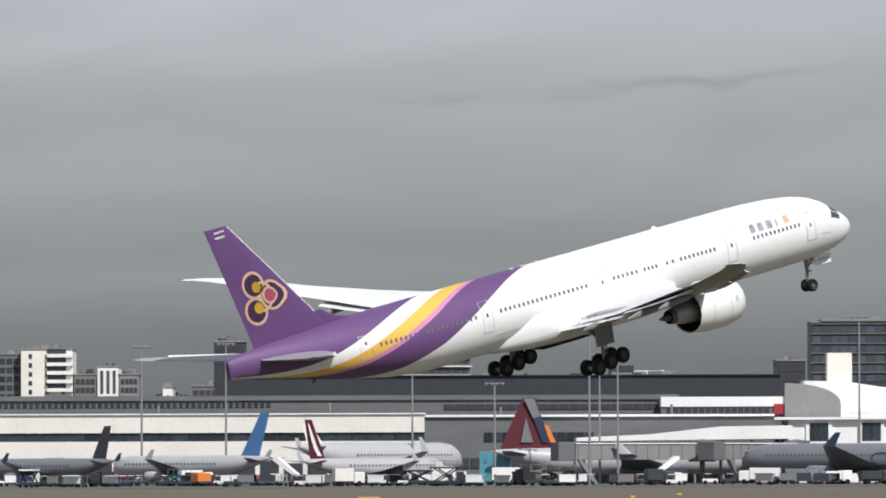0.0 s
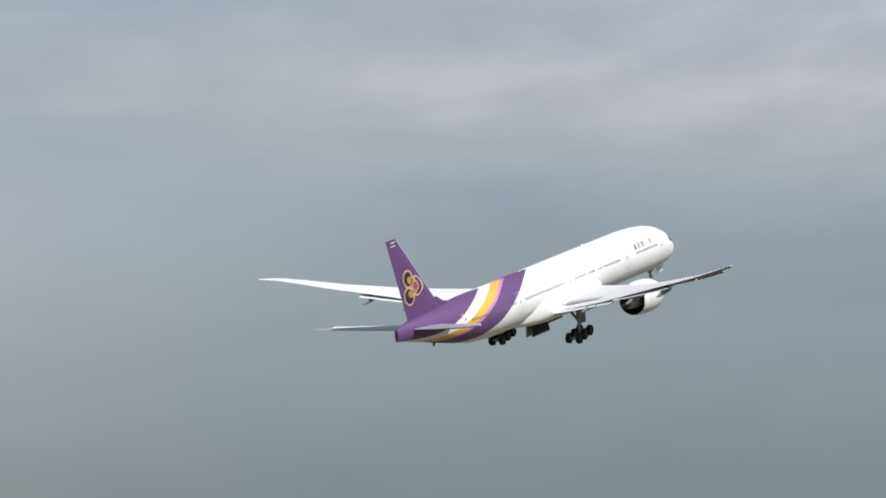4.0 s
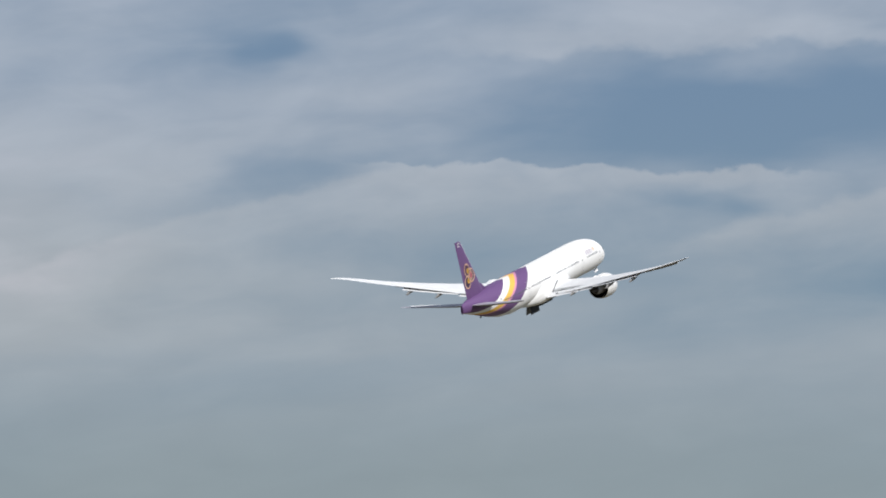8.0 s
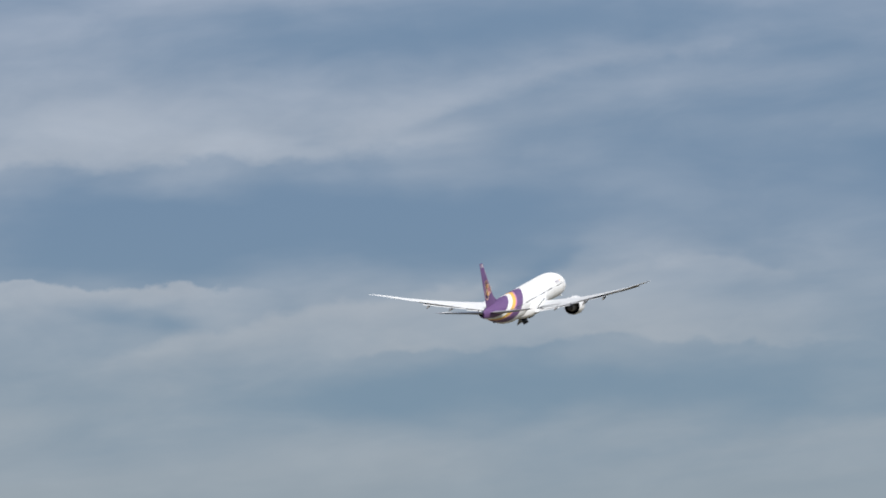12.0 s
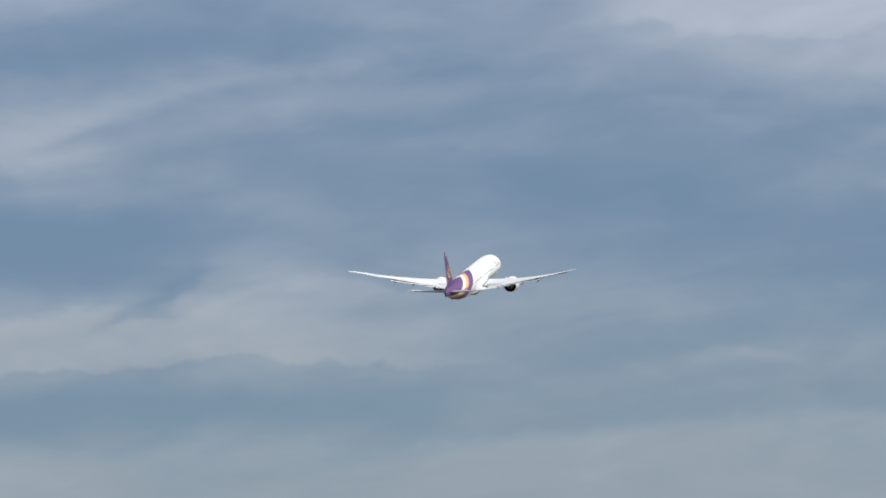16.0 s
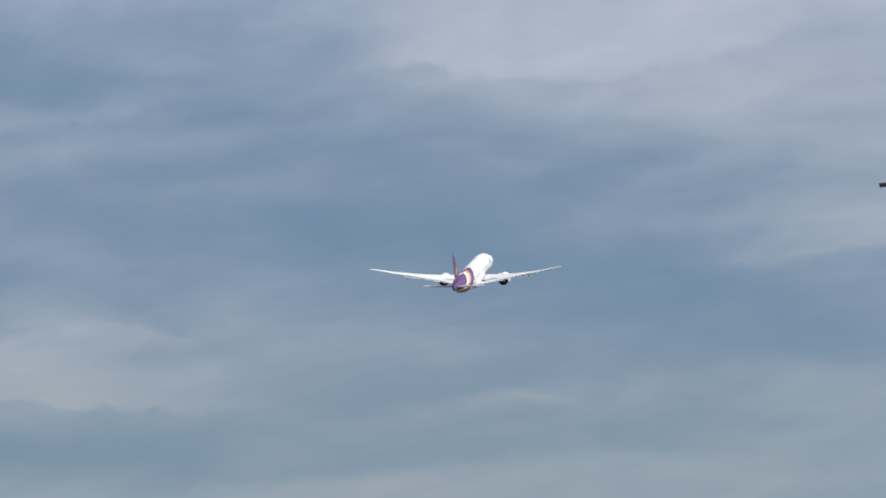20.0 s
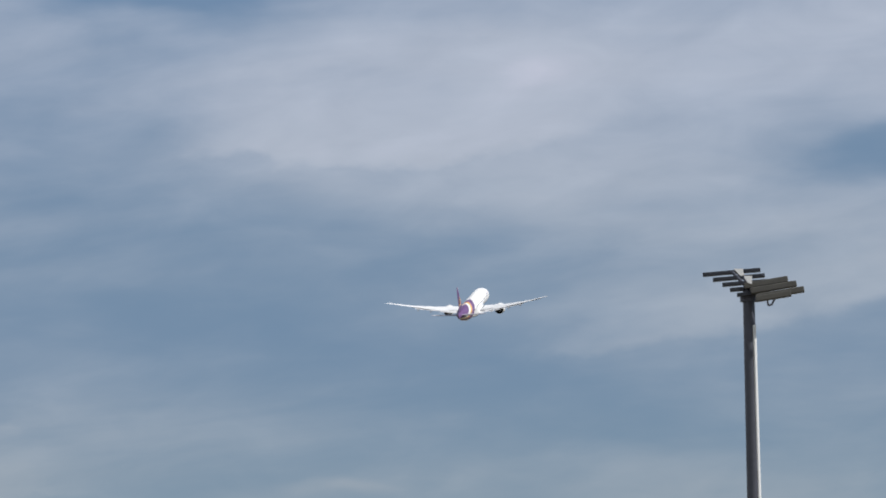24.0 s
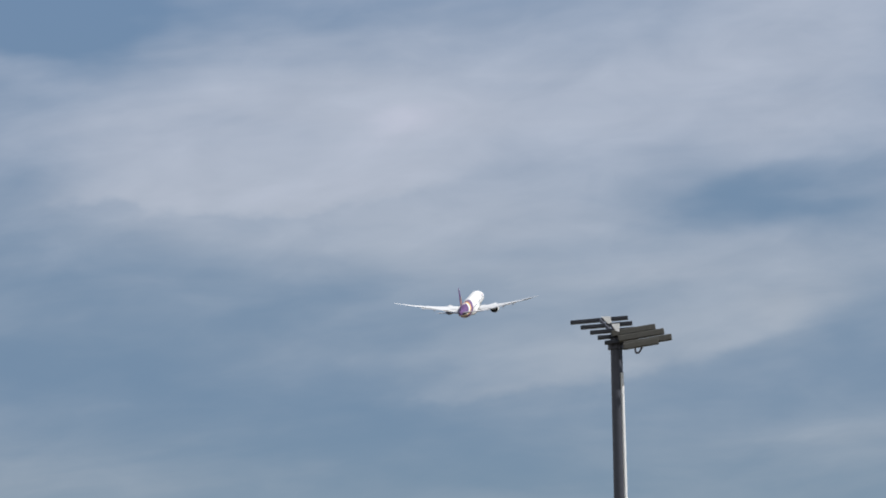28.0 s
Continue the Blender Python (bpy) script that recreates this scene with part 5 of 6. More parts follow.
def skyline():
    y = 2400
    b = tower("apartment_block", "cream apartment block with shaded balconies", -147.5, -129.5, y, 45.0, "cream", "slate", 3, 3.1, 0.2, 0.5)
    for j in range(5):
        z = 30.3 + j * 3.0
        part("balcony", box(-138.5, -129.4, y - 1.6, y, z, z + 1.2), M["white_clad"], b, "white balcony")
        # dark box on the wall stands for the shade behind the balcony
        part("balcony_shade", box(-138.4, -131.8, y - 0.3, y, z + 1.2, z + 2.9), M["slate"], b)
    tower("apartment_block", "grey apartment block beside a cream one", -156, -147.7, y + 5, 43.4, "grey_clad", "glass", 3, 3.1)
    tower("apartment_block", "small grey apartment block", -129.0, -121.2, y, 36.1, "taupe", "slate", 4, 3.0)
    tower("apartment_block", "narrow white apartment block with dark strips", -120.8, -113.5, y, 38.9, "white_clad", "blue_glass", 3, 9.0, 0.5, 0.9)
    tower("apartment_block", "small pale grey apartment block", -113.2, -106.4, y, 36.1, "pale_grey", "slate", 4, 3.0)
    tower("apartment_block", "tiny white rooftop building", -98, -94.6, y, 31.6, "white_clad", "pale_grey", 1, 5.0, 0.3, 0.3)
    tower("apartment_block", "low grey building on the skyline", -88, -74, y, 32.0, "grey_clad", "slate", 6, 3.0)
    tower("office_tower", "dark office tower with rooftop mast", -66.8, -58.0, 2000, 40.0, "slate", "dark_roof", 5, 6.0, 0.7, 0.9)
    tower("apartment_block", "low white apartment block with balconies", -62.6, -42.0, y, 41.0, "pale_grey", "slate", 8, 3.0, 0.8, 0.5, 20, "white_clad")
    tower("apartment_block", "grey mid-rise apartment block", -41.8, -17.5, y + 4, 43.2, "grey_clad", "slate", 9, 3.0, 0.7, 0.5)
    tower("apartment_block", "banded white apartment block with dark windows", -17.3, 9.3, y, 52.0, "grey_clad", "slate", 9, 3.1, 0.9, 0.6, 20, "white_clad")
    b = tower("office_tower", "dark glass tower with thin white floor bands", 128.5, 163.7, y, 53.6, "slate", "blue_glass", 11, 3.4, 0.9, 0.66, 25)
    part("penthouse", box(132, 163.9, y - 0.8, y + 20, 54.1, 55.0), M["pale_grey"], b, "overhanging roof slab")
    for j in range(6):
        part("floor_band", box(128.2, 164.0, y - 0.5, y, 36 + j * 3.4, 36.3 + j * 3.4), M["taupe"], b)
    part("corner_strip", box(162.4, 164.0, y - 0.6, y, 36, 49), M["white_clad"], b)
    tower("office_tower", "low dark rooftop block", 111.6, 121.2, 2300, 38.7, "slate", "dark_roof", 4, 3.4)
    tower("office_tower", "blue-grey glass office block", 164.0, 181.2, y + 10, 49.0, "blue_clad", "blue_glass", 7, 12.0, 0.8, 0.95)
    b = tower("apartment_tower", "tall apartment tower, half dark glass half white balconies", 188.4, 206.8, y, 60.0, "white_clad", "slate", 6, 3.0, 0.5, 0.5, 12)
    part("glass_wing", box(180.4, 188.3, y - 0.3, y + 12, 0, 59.8), M["blue_clad"], b, "blue-grey glass wing")
    for k in range(3):
        part("glass_strip", box(181.2 + 2.5 * k, 182.8 + 2.5 * k, y - 0.5, y - 0.3, 30, 59.4), M["blue_glass"], b)
    for j in range(9):
        part("balcony", box(198.5, 203.8, y - 1.5, y, 34.5 + j * 2.9, 35.5 + j * 2.9), M["white_clad"], b, "white balcony")
        part("balcony", box(192.0, 195.2, y - 1.2, y, 34.5 + j * 2.9, 35.3 + j * 2.9), M["cream"], b, "pale balcony")
    b = tower("apartment_tower", "lower cream apartment wing", 206.9, 215.3, y + 2, 51.4, "cream", "taupe", 3, 12.0, 0.4, 0.9)
    b = tower("office_tower", "low dark office with rounded roof and rooftop plant", 218.3, 247.0, 2300, 38.6, "slate", "glass", 12, 3.2, 0.85, 0.5)
    part("roof_cap", box(222, 245, 2299, 2320, 39.1, 39.6), M["white_clad"], b, "white roof edge")
    roof_plant(b, 224, 244, 2300, 39.6, 12, 77, 1.6)
    tower("office_tower", "small dark office cube", 212.4, 218.0, 2300, 40.4, "slate", "dark_roof", 2, 5.0)
    b = tower("office_tower", "dark glass slab with white central strip", 318.0, 357.3, y, 63.8, "slate", "blue_glass", 12, 12.0, 0.9, 0.95)
    part("white_strip", box(339.4, 348.9, y - 0.6, y, 30, 63.4), M["white_clad"], b, "white central strip")
    for k in range(2):
        part("strip_window", box(342.6 + 2.6 * k, 344.2 + 2.6 * k, y - 0.8, y - 0.6, 30, 63), M["blue_clad"], b)
    # dark wooded rise behind the roofs, and a far line of trees
    rnd = random.Random(8)
    for name, label, x0, x1, yy, z0, z1, n in (("far_wood", "dark distant trees above the hotel roofs", 345, 506, 2200, 50.2, 52.9, 5000), ("far_wood", "distant line of dark trees", 215, 262, 2500, 33, 36.5, 900), ("far_wood", "distant dark trees on the skyline", -110, 40, 2600, 29, 32.5, 1400), ("far_wood", "far dark bushes beside the hotel", 500, 620, 2200, 10, 26.0, 700)):
        bm = bmesh.new()
        for k in range(n):
            x = rnd.uniform(x0, x1)
            u = (x - x0) / (x1 - x0)
            zt = z1 - 1.6 + 1.5 * math.sin(u * 19) * 0.5 + 0.9 * math.sin(u * 47) - 3.0 * max(u - 0.9, 0) * 6
            z = zt - abs(rnd.gauss(0, 1.3))
            r = rnd.uniform(0.4, 1.1)
            o = Vector((x, yy + rnd.uniform(-8, 8), z))
            vs = [bm.verts.new(o + Vector((rnd.uniform(-r, r), rnd.uniform(-r, r), rnd.uniform(-r, r) * 0.8))) for q in range(4)]
            for q in ((0, 1, 2), (0, 2, 3), (0, 3, 1), (1, 3, 2)):
                bm.faces.new([vs[i] for i in q])
        add_box(bm, x0, x1, yy - 1, yy + 8, 0, z0)
        tagged(finish(name, bm, M["leaf"]), label, "trees", kind="stuff")


# ---- parked aircraft ----
def parked(label, at, length, radius, height, span, body, tail, fin=(0.835, 0.945, 0.935, 0.985)):
    """A parked airliner, nose along +x from its middle, on the ground at z = 0."""
    a = thing("parked_airliner", label, "airplane", at, "parked airliners")
    L, R = length, radius
    zc = R * 1.05 + 0.30 * R + 0.9
    prof = ((0, 0.04, 0.35), (0.012, 0.45, 0.22), (0.035, 0.74, 0.10), (0.07, 0.93, 0.02), (0.12, 1, 0), (0.40, 1, 0), (0.66, 1, 0), (0.78, 0.90, -0.10), (0.88, 0.62, -0.36), (0.96, 0.28, -0.62), (1.0, 0.10, -0.72))
    part("fuselage", rings_to_bm([[(L / 2 - u * L, R * f * math.cos(t), zc - R * dz + R * f * math.sin(t)) for t in (2 * math.pi * i / 20 for i in range(20))] for u, f, dz in prof]), M[body], a, "", True)
    tailz = zc + R * 0.6
    part("fin", foil(((tailz, fin[0] * L, fin[1] * L, 0, 0.10, 0), (height, fin[2] * L, fin[3] * L, 0, 0.09, 0)), True, L / 2, 8), M[tail], a, "coloured tail fin", True)
    for side in (-1, 1):
        s = span / 2
        part("wing", foil(((R * 0.5 * side, 0.34 * L, 0.56 * L, zc - R * 0.6, 0.12, 0), (s * 0.34 * side, 0.42 * L, 0.575 * L, zc - R * 0.3, 0.11, 0), (s * side, 0.585 * L, 0.63 * L, zc + s * 0.075, 0.09, 0)), False, L / 2, 8), M["silver"], a, "", True)
        part("winglet", foil(((zc + s * 0.075, 0.585 * L, 0.63 * L, 0, 0.08, 0), (zc + s * 0.075 + R * 0.9, 0.63 * L, 0.65 * L, 0, 0.08, 0)), True, L / 2, 5), M["navy" if body == "silver" else body], a, "", True, pose(0, s * side, 0))
        part("tailplane", foil(((R * 0.25 * side, 0.875 * L, 0.965 * L, zc + R * 0.45, 0.1, 0), (s * 0.33 * side, 0.96 * L, 0.995 * L, zc + R * 0.75, 0.09, 0)), False, L / 2, 6), M["silver"], a, "", True)
        er = R * 0.50
        part("engine", revolve([(L / 2 - 0.345 * L, er * 0.85), (L / 2 - 0.35 * L, er * 0.97), (L / 2 - 0.38 * L, er), (L / 2 - 0.42 * L, er * 0.9), (L / 2 - 0.44 * L, er * 0.5), (L / 2 - 0.46 * L, er * 0.15)], 16, True), M[body], a, "", True, pose(0, s * 0.34 * side, zc - R * 0.95))
    for x, yy in ((L / 2 - 0.09 * L, 0), (-0.04 * L, R * 0.9), (-0.04 * L, -R * 0.9)):
        part("landing_gear", join(tube((x, yy, zc - R * 0.8), (x, yy, 0.4), 0.14), tube((x, yy - 0.45, 0.5), (x, yy + 0.45, 0.5), 0.5, None, 14)), M["tyre"], a)
    n = int(L * 0.62 / 0.9)
    me = pane_mesh(0.42, 0.4, M["window"], 0.03)
    for k in range(n):
        for side in (-1, 1):
            share("cabin_window", me, a, pose(L / 2 - 0.12 * L - k * 0.9, side * R * 0.985, zc + R * 0.22))
    part("cockpit_window", box(L / 2 - 0.045 * L, L / 2 - 0.028 * L, -R * 0.62, R * 0.62, zc + R * 0.18, zc + R * 0.46), M["window"], a)
    return a


def swoosh(a, outline, off, mm, label="plain painted shape"):
    for side in (-1, 1):
        part("tail_mark", rings_to_bm([[(x, yy * side, z) for x, z in outline] for yy in (off, off + 0.06)]), M[mm], a, label)


def aircraft():
    # silver jet with navy tail
    a = parked("silver-grey wide-body jet with navy tail parked at its gate", pose(81.6, 1296, 0, 0, 0, 147), 58.8, 2.85, 17.6, 58, "silver", "navy", (0.775, 0.91, 0.932, 0.985))
    def loop(c, rx, rz, a0, a1, lean):
        """A painted line that follows the round side of the fuselage."""
        pts = []
        for k in range(19):
            t = radians(a0 + (a1 - a0) * k / 18)
            z = 4.6 + rz * math.sin(t)
            pts.append((c + rx * math.cos(t) + lean * (z - 4.6), math.sqrt(2.85 ** 2 - (z - 4.75) ** 2) + 0.01, z))
        return pts
    for side in (-1, 1):
        for c, rx, rz, a0, a1, lean in ((-2.9, 2.4, 1.15, 0, 360, 0.3), (-11.5, 2.4, 1.15, 0, 360, -0.3), (-7.2, 1.0, 2.2, -80, 80, -0.8), (-7.2, 1.0, 2.2, 100, 260, -0.8)):
            pts = [Vector((x, y * side, z)) for x, y, z in loop(c, rx, rz, a0, a1, lean)]
            part("emblem", join(*[tube(p, q, 0.16, None, 6) for p, q in zip(pts, pts[1:])]), M["navy"], a, "plain navy curved line shape")
    swoosh(a, [(-25.2, 12.2), (-24.2, 11.4), (-25.4, 10.6), (-26.6, 11.5)], 0.32, "silver")
    # red-tailed wide-body, nose away
    a = parked("white wide-body jet with red tail and pale tail flash", pose(131.3, 1308, 0, 0, 0, 160), 58.8, 2.85, 16.4, 60, "jet_white", "red", (0.765, 0.94, 0.935, 0.985))
    swoosh(a, [(-22.5, 8.2), (-23.8, 9.4), (-24.8, 11.4), (-26.6, 14.2), (-27.5, 15.2), (-26.9, 12.8), (-26.0, 10.6), (-24.6, 8.4)], 0.36, "white")
    for k in range(6):
        part("name_bar", rings_to_bm([[(14.2 + k * 1.6, yy, 4.8), (15.1 + k * 1.6, yy, 4.8), (15.4 + k * 1.6, yy, 5.7), (14.5 + k * 1.6, yy, 5.7)] for yy in (2.60, 2.90)]), M["lilac_dark"], a, "plain dark bar in place of a letter")
    # red-tailed jet before the glazed hall, nose the other way
    a = parked("white wide-body jet with bright red tail before a glazed hall", pose(225.5, 1308, 0, 0, 0, 38), 58.8, 2.85, 17.4, 60, "jet_white", "red", (0.775, 0.945, 0.965, 1.02))
    swoosh(a, [(-20.8, 8.0), (-23.0, 8.8), (-24.9, 11.4), (-27.4, 14.9), (-28.7, 16.2), (-27.2, 13.2), (-26.0, 10.9), (-23.6, 8.0)], 0.36, "white")
    # red and blue tail with a white triangle
    a = parked("white jet with red, blue and yellow tail behind a jet bridge", pose(37.0, 1325, 0, 0, 0, 12), 56, 2.6, 16.5, 34, "jet_white", "red_dark", (0.79, 0.985, 0.852, 0.898))
    swoosh(a, [(-15.9, 8.0), (-16.9, 8.0), (-18.2, 11.4), (-17.4, 11.2)], 0.70, "orange", "orange band")
    swoosh(a, [(-22.2, 16.4), (-20.2, 16.4), (-18.9, 13.0), (-20.4, 12.6)], 0.74, "silver", "pale band")
    swoosh(a, [(-17.3, 8.0), (-18.6, 8.0), (-21.8, 16.4), (-20.0, 16.4), (-18.0, 11.0)], 0.66, "navy", "navy band")
    swoosh(a, [(-20.4, 8.0), (-22.8, 8.0), (-21.8, 12.8)], 0.62, "silver", "pale triangle")
    # narrow-body with red tail
    a = parked("white narrow-body jet with red tail among service vehicles", pose(-12.8, 1272, 0, 0, 0, 42), 35.2, 1.75, 12.1, 32, "jet_white", "red_dark")
    swoosh(a, [(-13.2, 5.4), (-14.2, 6.8), (-15.1, 8.7), (-16.1, 11.0), (-16.6, 11.5), (-15.8, 8.6), (-15.1, 6.8), (-14.2, 5.4)], 0.30, "white")
    parked("plain white wide-body jet parked behind a narrow-body", pose(-12.2, 1322, 0, 0, 0, 45), 43, 3.05, 11.8, 34, "jet_white", "white_clad")
    # blue tail, nose to the other side
    parked("pale jet with blue tail", pose(-46.9, 1275, 0, 0, 0, 142), 37.5, 2.0, 13.5, 34, "jet_white", "sky_blue", (0.81, 0.935, 0.95, 1.005))
    parked("pale grey jet with dark tail", pose(-73.0, 1262, 0, 0, 0, 140), 33.5, 1.8, 11.0, 30, "silver", "slate")
    parked("silver jet with dark tail near the pier", pose(-112, 1285, 0, 0, 0, 140), 37.5, 2.0, 12.5, 34, "silver", "navy")


# ---- jet bridges, masts, vehicles ----
def jet_bridge(at, length, label="grey jet bridge on a rotunda column"):
    j = thing("jet_bridge", label, "jet bridge", at, "jet bridges")
    part("tunnel", box(0, length, -1.5, 1.5, 4.6, 7.6, 0.1), M["pale_grey"], j, "grey passenger tunnel")
    part("roof", box(-0.2, length + 0.2, -1.7, 1.7, 7.6, 7.8), M["white_clad"], j)
    part("rotunda", revolve([(4.2, 0.2), (4.2, 2.6), (8.2, 2.6), (8.5, 0.2)], 18, True), M["grey_clad"], j, "", True, pose(length + 1.5, 0, 0, 0, -90, 0))
    part("cab", box(-3.2, 0.2, -2.0, 2.0, 4.4, 8.0, 0.15), M["grey_clad"], j, "docking cab")
    part("column", tube((length + 1.5, 0, 0), (length + 1.5, 0, 4.4), 0.5), M["grey_clad"], j)
    for s in (-1, 1):
        part("lift_column", tube((3.5, 1.6 * s, 0.6), (3.5, 1.6 * s, 6.0), 0.28), M["pale_grey"], j)
        part("wheel", tube((3.5, 1.6 * s - 0.3, 0.55), (3.5, 1.6 * s + 0.3, 0.55), 0.55, None, 14), M["tyre"], j)
    for k in range(int(length / 2.4)):
        part("tunnel_rib", box(1.0 + k * 2.4, 1.16 + k * 2.4, -1.56, 1.56, 4.6, 7.58), M["grey_clad"], j)
    part("stair", rings_to_bm([[(0.5, y, 4.6), (1.3, y, 4.6), (4.6, y, 0.1), (3.8, y, 0.1)] for y in (-2.9, -2.0)]), M["mast"], j)
    return j


def lamp_mast(x, y, z, heads=4, arm=1.5):
    m = thing("floodlight_mast", "thin grey apron floodlight mast with a row of lamps", "light mast", pose(x, y, 0), "floodlight masts")
    part("pole", tube((0, 0, 0), (0, 0, z), 0.26, 0.15, 12), M["mast"], m, "", True)
    part("crossarm", tube((-arm, 0, z - 0.1), (arm, 0, z - 0.1), 0.08), M["mast"], m)
    me = bpy.data.meshes.new("lamp")
    bm = box(-0.24, 0.24, -0.24, 0.24, -0.2, 0.18, 0.05)
    bm.to_mesh(me)
    bm.free()
    me.materials.append(M["mast"])
    for k in range(heads):
        share("lamp", me, m, pose(-arm + 2 * arm * k / (heads - 1), -0.2, z - 0.2, 25, 0, 0))


def wheels(v, xs, half, r):
    for x in xs:
        for s in (-1, 1):
            part("wheel", tube((x, s * half - 0.14, r), (x, s * half + 0.14, r), r, None, 14), M["tyre"], v)


def truck(at, length, height, body, label):
    v = thing("box_truck", label, "truck", at, "apron trucks")
    part("cargo_box", box(-length / 2, length / 2 - 2.0, -1.2, 1.2, 0.9, height, 0.06), M[body], v)
    part("cab", box(length / 2 - 1.9, length / 2, -1.1, 1.1, 0.6, 2.5, 0.2), M[body], v)
    part("windscreen", box(length / 2 - 0.12, length / 2 + 0.03, -0.95, 0.95, 1.5, 2.3), M["window"], v)
    part("chassis", box(-length / 2, length / 2 - 0.2, -0.9, 0.9, 0.55, 0.9), M["slate"], v)
    wheels(v, (-length / 2 + 1.2, length / 2 - 1.0), 1.0, 0.48)


def tug(at, body, label):
    v = thing("baggage_tug", label, "tug", at, "baggage tugs")
    part("body", box(-1.4, 1.4, -0.75, 0.75, 0.35, 1.0, 0.1), M[body], v)
    part("cab_roof", box(-1.0, 0.2, -0.7, 0.7, 1.85, 1.95), M["white_clad"], v)
    for x in (-0.95, 0.15):
        for s in (-1, 1):
            part("pillar", tube((x, 0.62 * s, 1.0), (x, 0.62 * s, 1.86), 0.04), M["slate"], v)
    part("seat", box(-0.8, -0.3, -0.5, 0.5, 1.0, 1.4, 0.05), M["dark"], v)
    wheels(v, (-0.9, 0.9), 0.7, 0.36)


def cart(at, body, label):
    v = thing("baggage_cart", label, "cart", at, "baggage carts")
    part("bed", box(-1.5, 1.5, -0.75, 0.75, 0.5, 0.62), M["slate"], v)
    part("canopy", box(-1.5, 1.5, -0.78, 0.78, 1.9, 2.0), M[body], v)
    part("curtain", box(-1.45, 1.45, -0.74, -0.70, 0.7, 1.9), M[body], v)
    for x in (-1.45, 1.45):
        for s in (-1, 1):
            part("post", tube((x, 0.72 * s, 0.6), (x, 0.72 * s, 1.9), 0.04), M["mast"], v)
    wheels(v, (-1.0, 1.0), 0.6, 0.24)


def stairs_truck(at):
    v = thing("passenger_stairs", "white passenger stairs truck on the apron", "stairs truck", at)
    part("stair", rings_to_bm([[(-3.0, y, 0.9), (-2.2, y, 0.9), (3.2, y, 4.6), (3.2, y, 5.2), (2.4, y, 5.2)] for y in (-0.8, 0.8)]), M["white_clad"], v)
    part("chassis", box(-3.4, 3.2, -0.95, 0.95, 0.5, 0.9), M["pale_grey"], v)
    part("cab", box(2.0, 3.6, -1.0, 1.0, 0.6, 2.2, 0.15), M["white_clad"], v)
    wheels(v, (-2.2, 2.3), 0.95, 0.42)


def cargo_loader(at, h, body):
    v = thing("cargo_loader", "scissor-lift cargo loader parked on the apron", "loader", at, "cargo loaders")
    part("platform", box(-2.6, 2.6, -1.2, 1.2, h, h + 0.3, 0.04), M[body], v)
    part("chassis", box(-3.0, 3.0, -1.2, 1.2, 0.45, 0.95, 0.05), M["slate"], v)
    for s in (-1, 1):
        part("scissor_arm", join(tube((-1.8, s, 0.9), (1.8, s, h), 0.12), tube((1.8, s, 0.9), (-1.8, s, h), 0.12)), M["dark"], v)
        part("guard_rail", join(tube((-2.5, s * 1.15, h + 1.3), (2.5, s * 1.15, h + 1.3), 0.04), *[tube((x, s * 1.15, h + 0.3), (x, s * 1.15, h + 1.3), 0.04) for x in (-2.5, 0, 2.5)]), M["mast"], v)
    part("cab", box(2.2, 3.3, -1.1, 0.0, 0.9, 2.5, 0.08), M[body], v)
    wheels(v, (-2.2, 2.2), 1.0, 0.42)


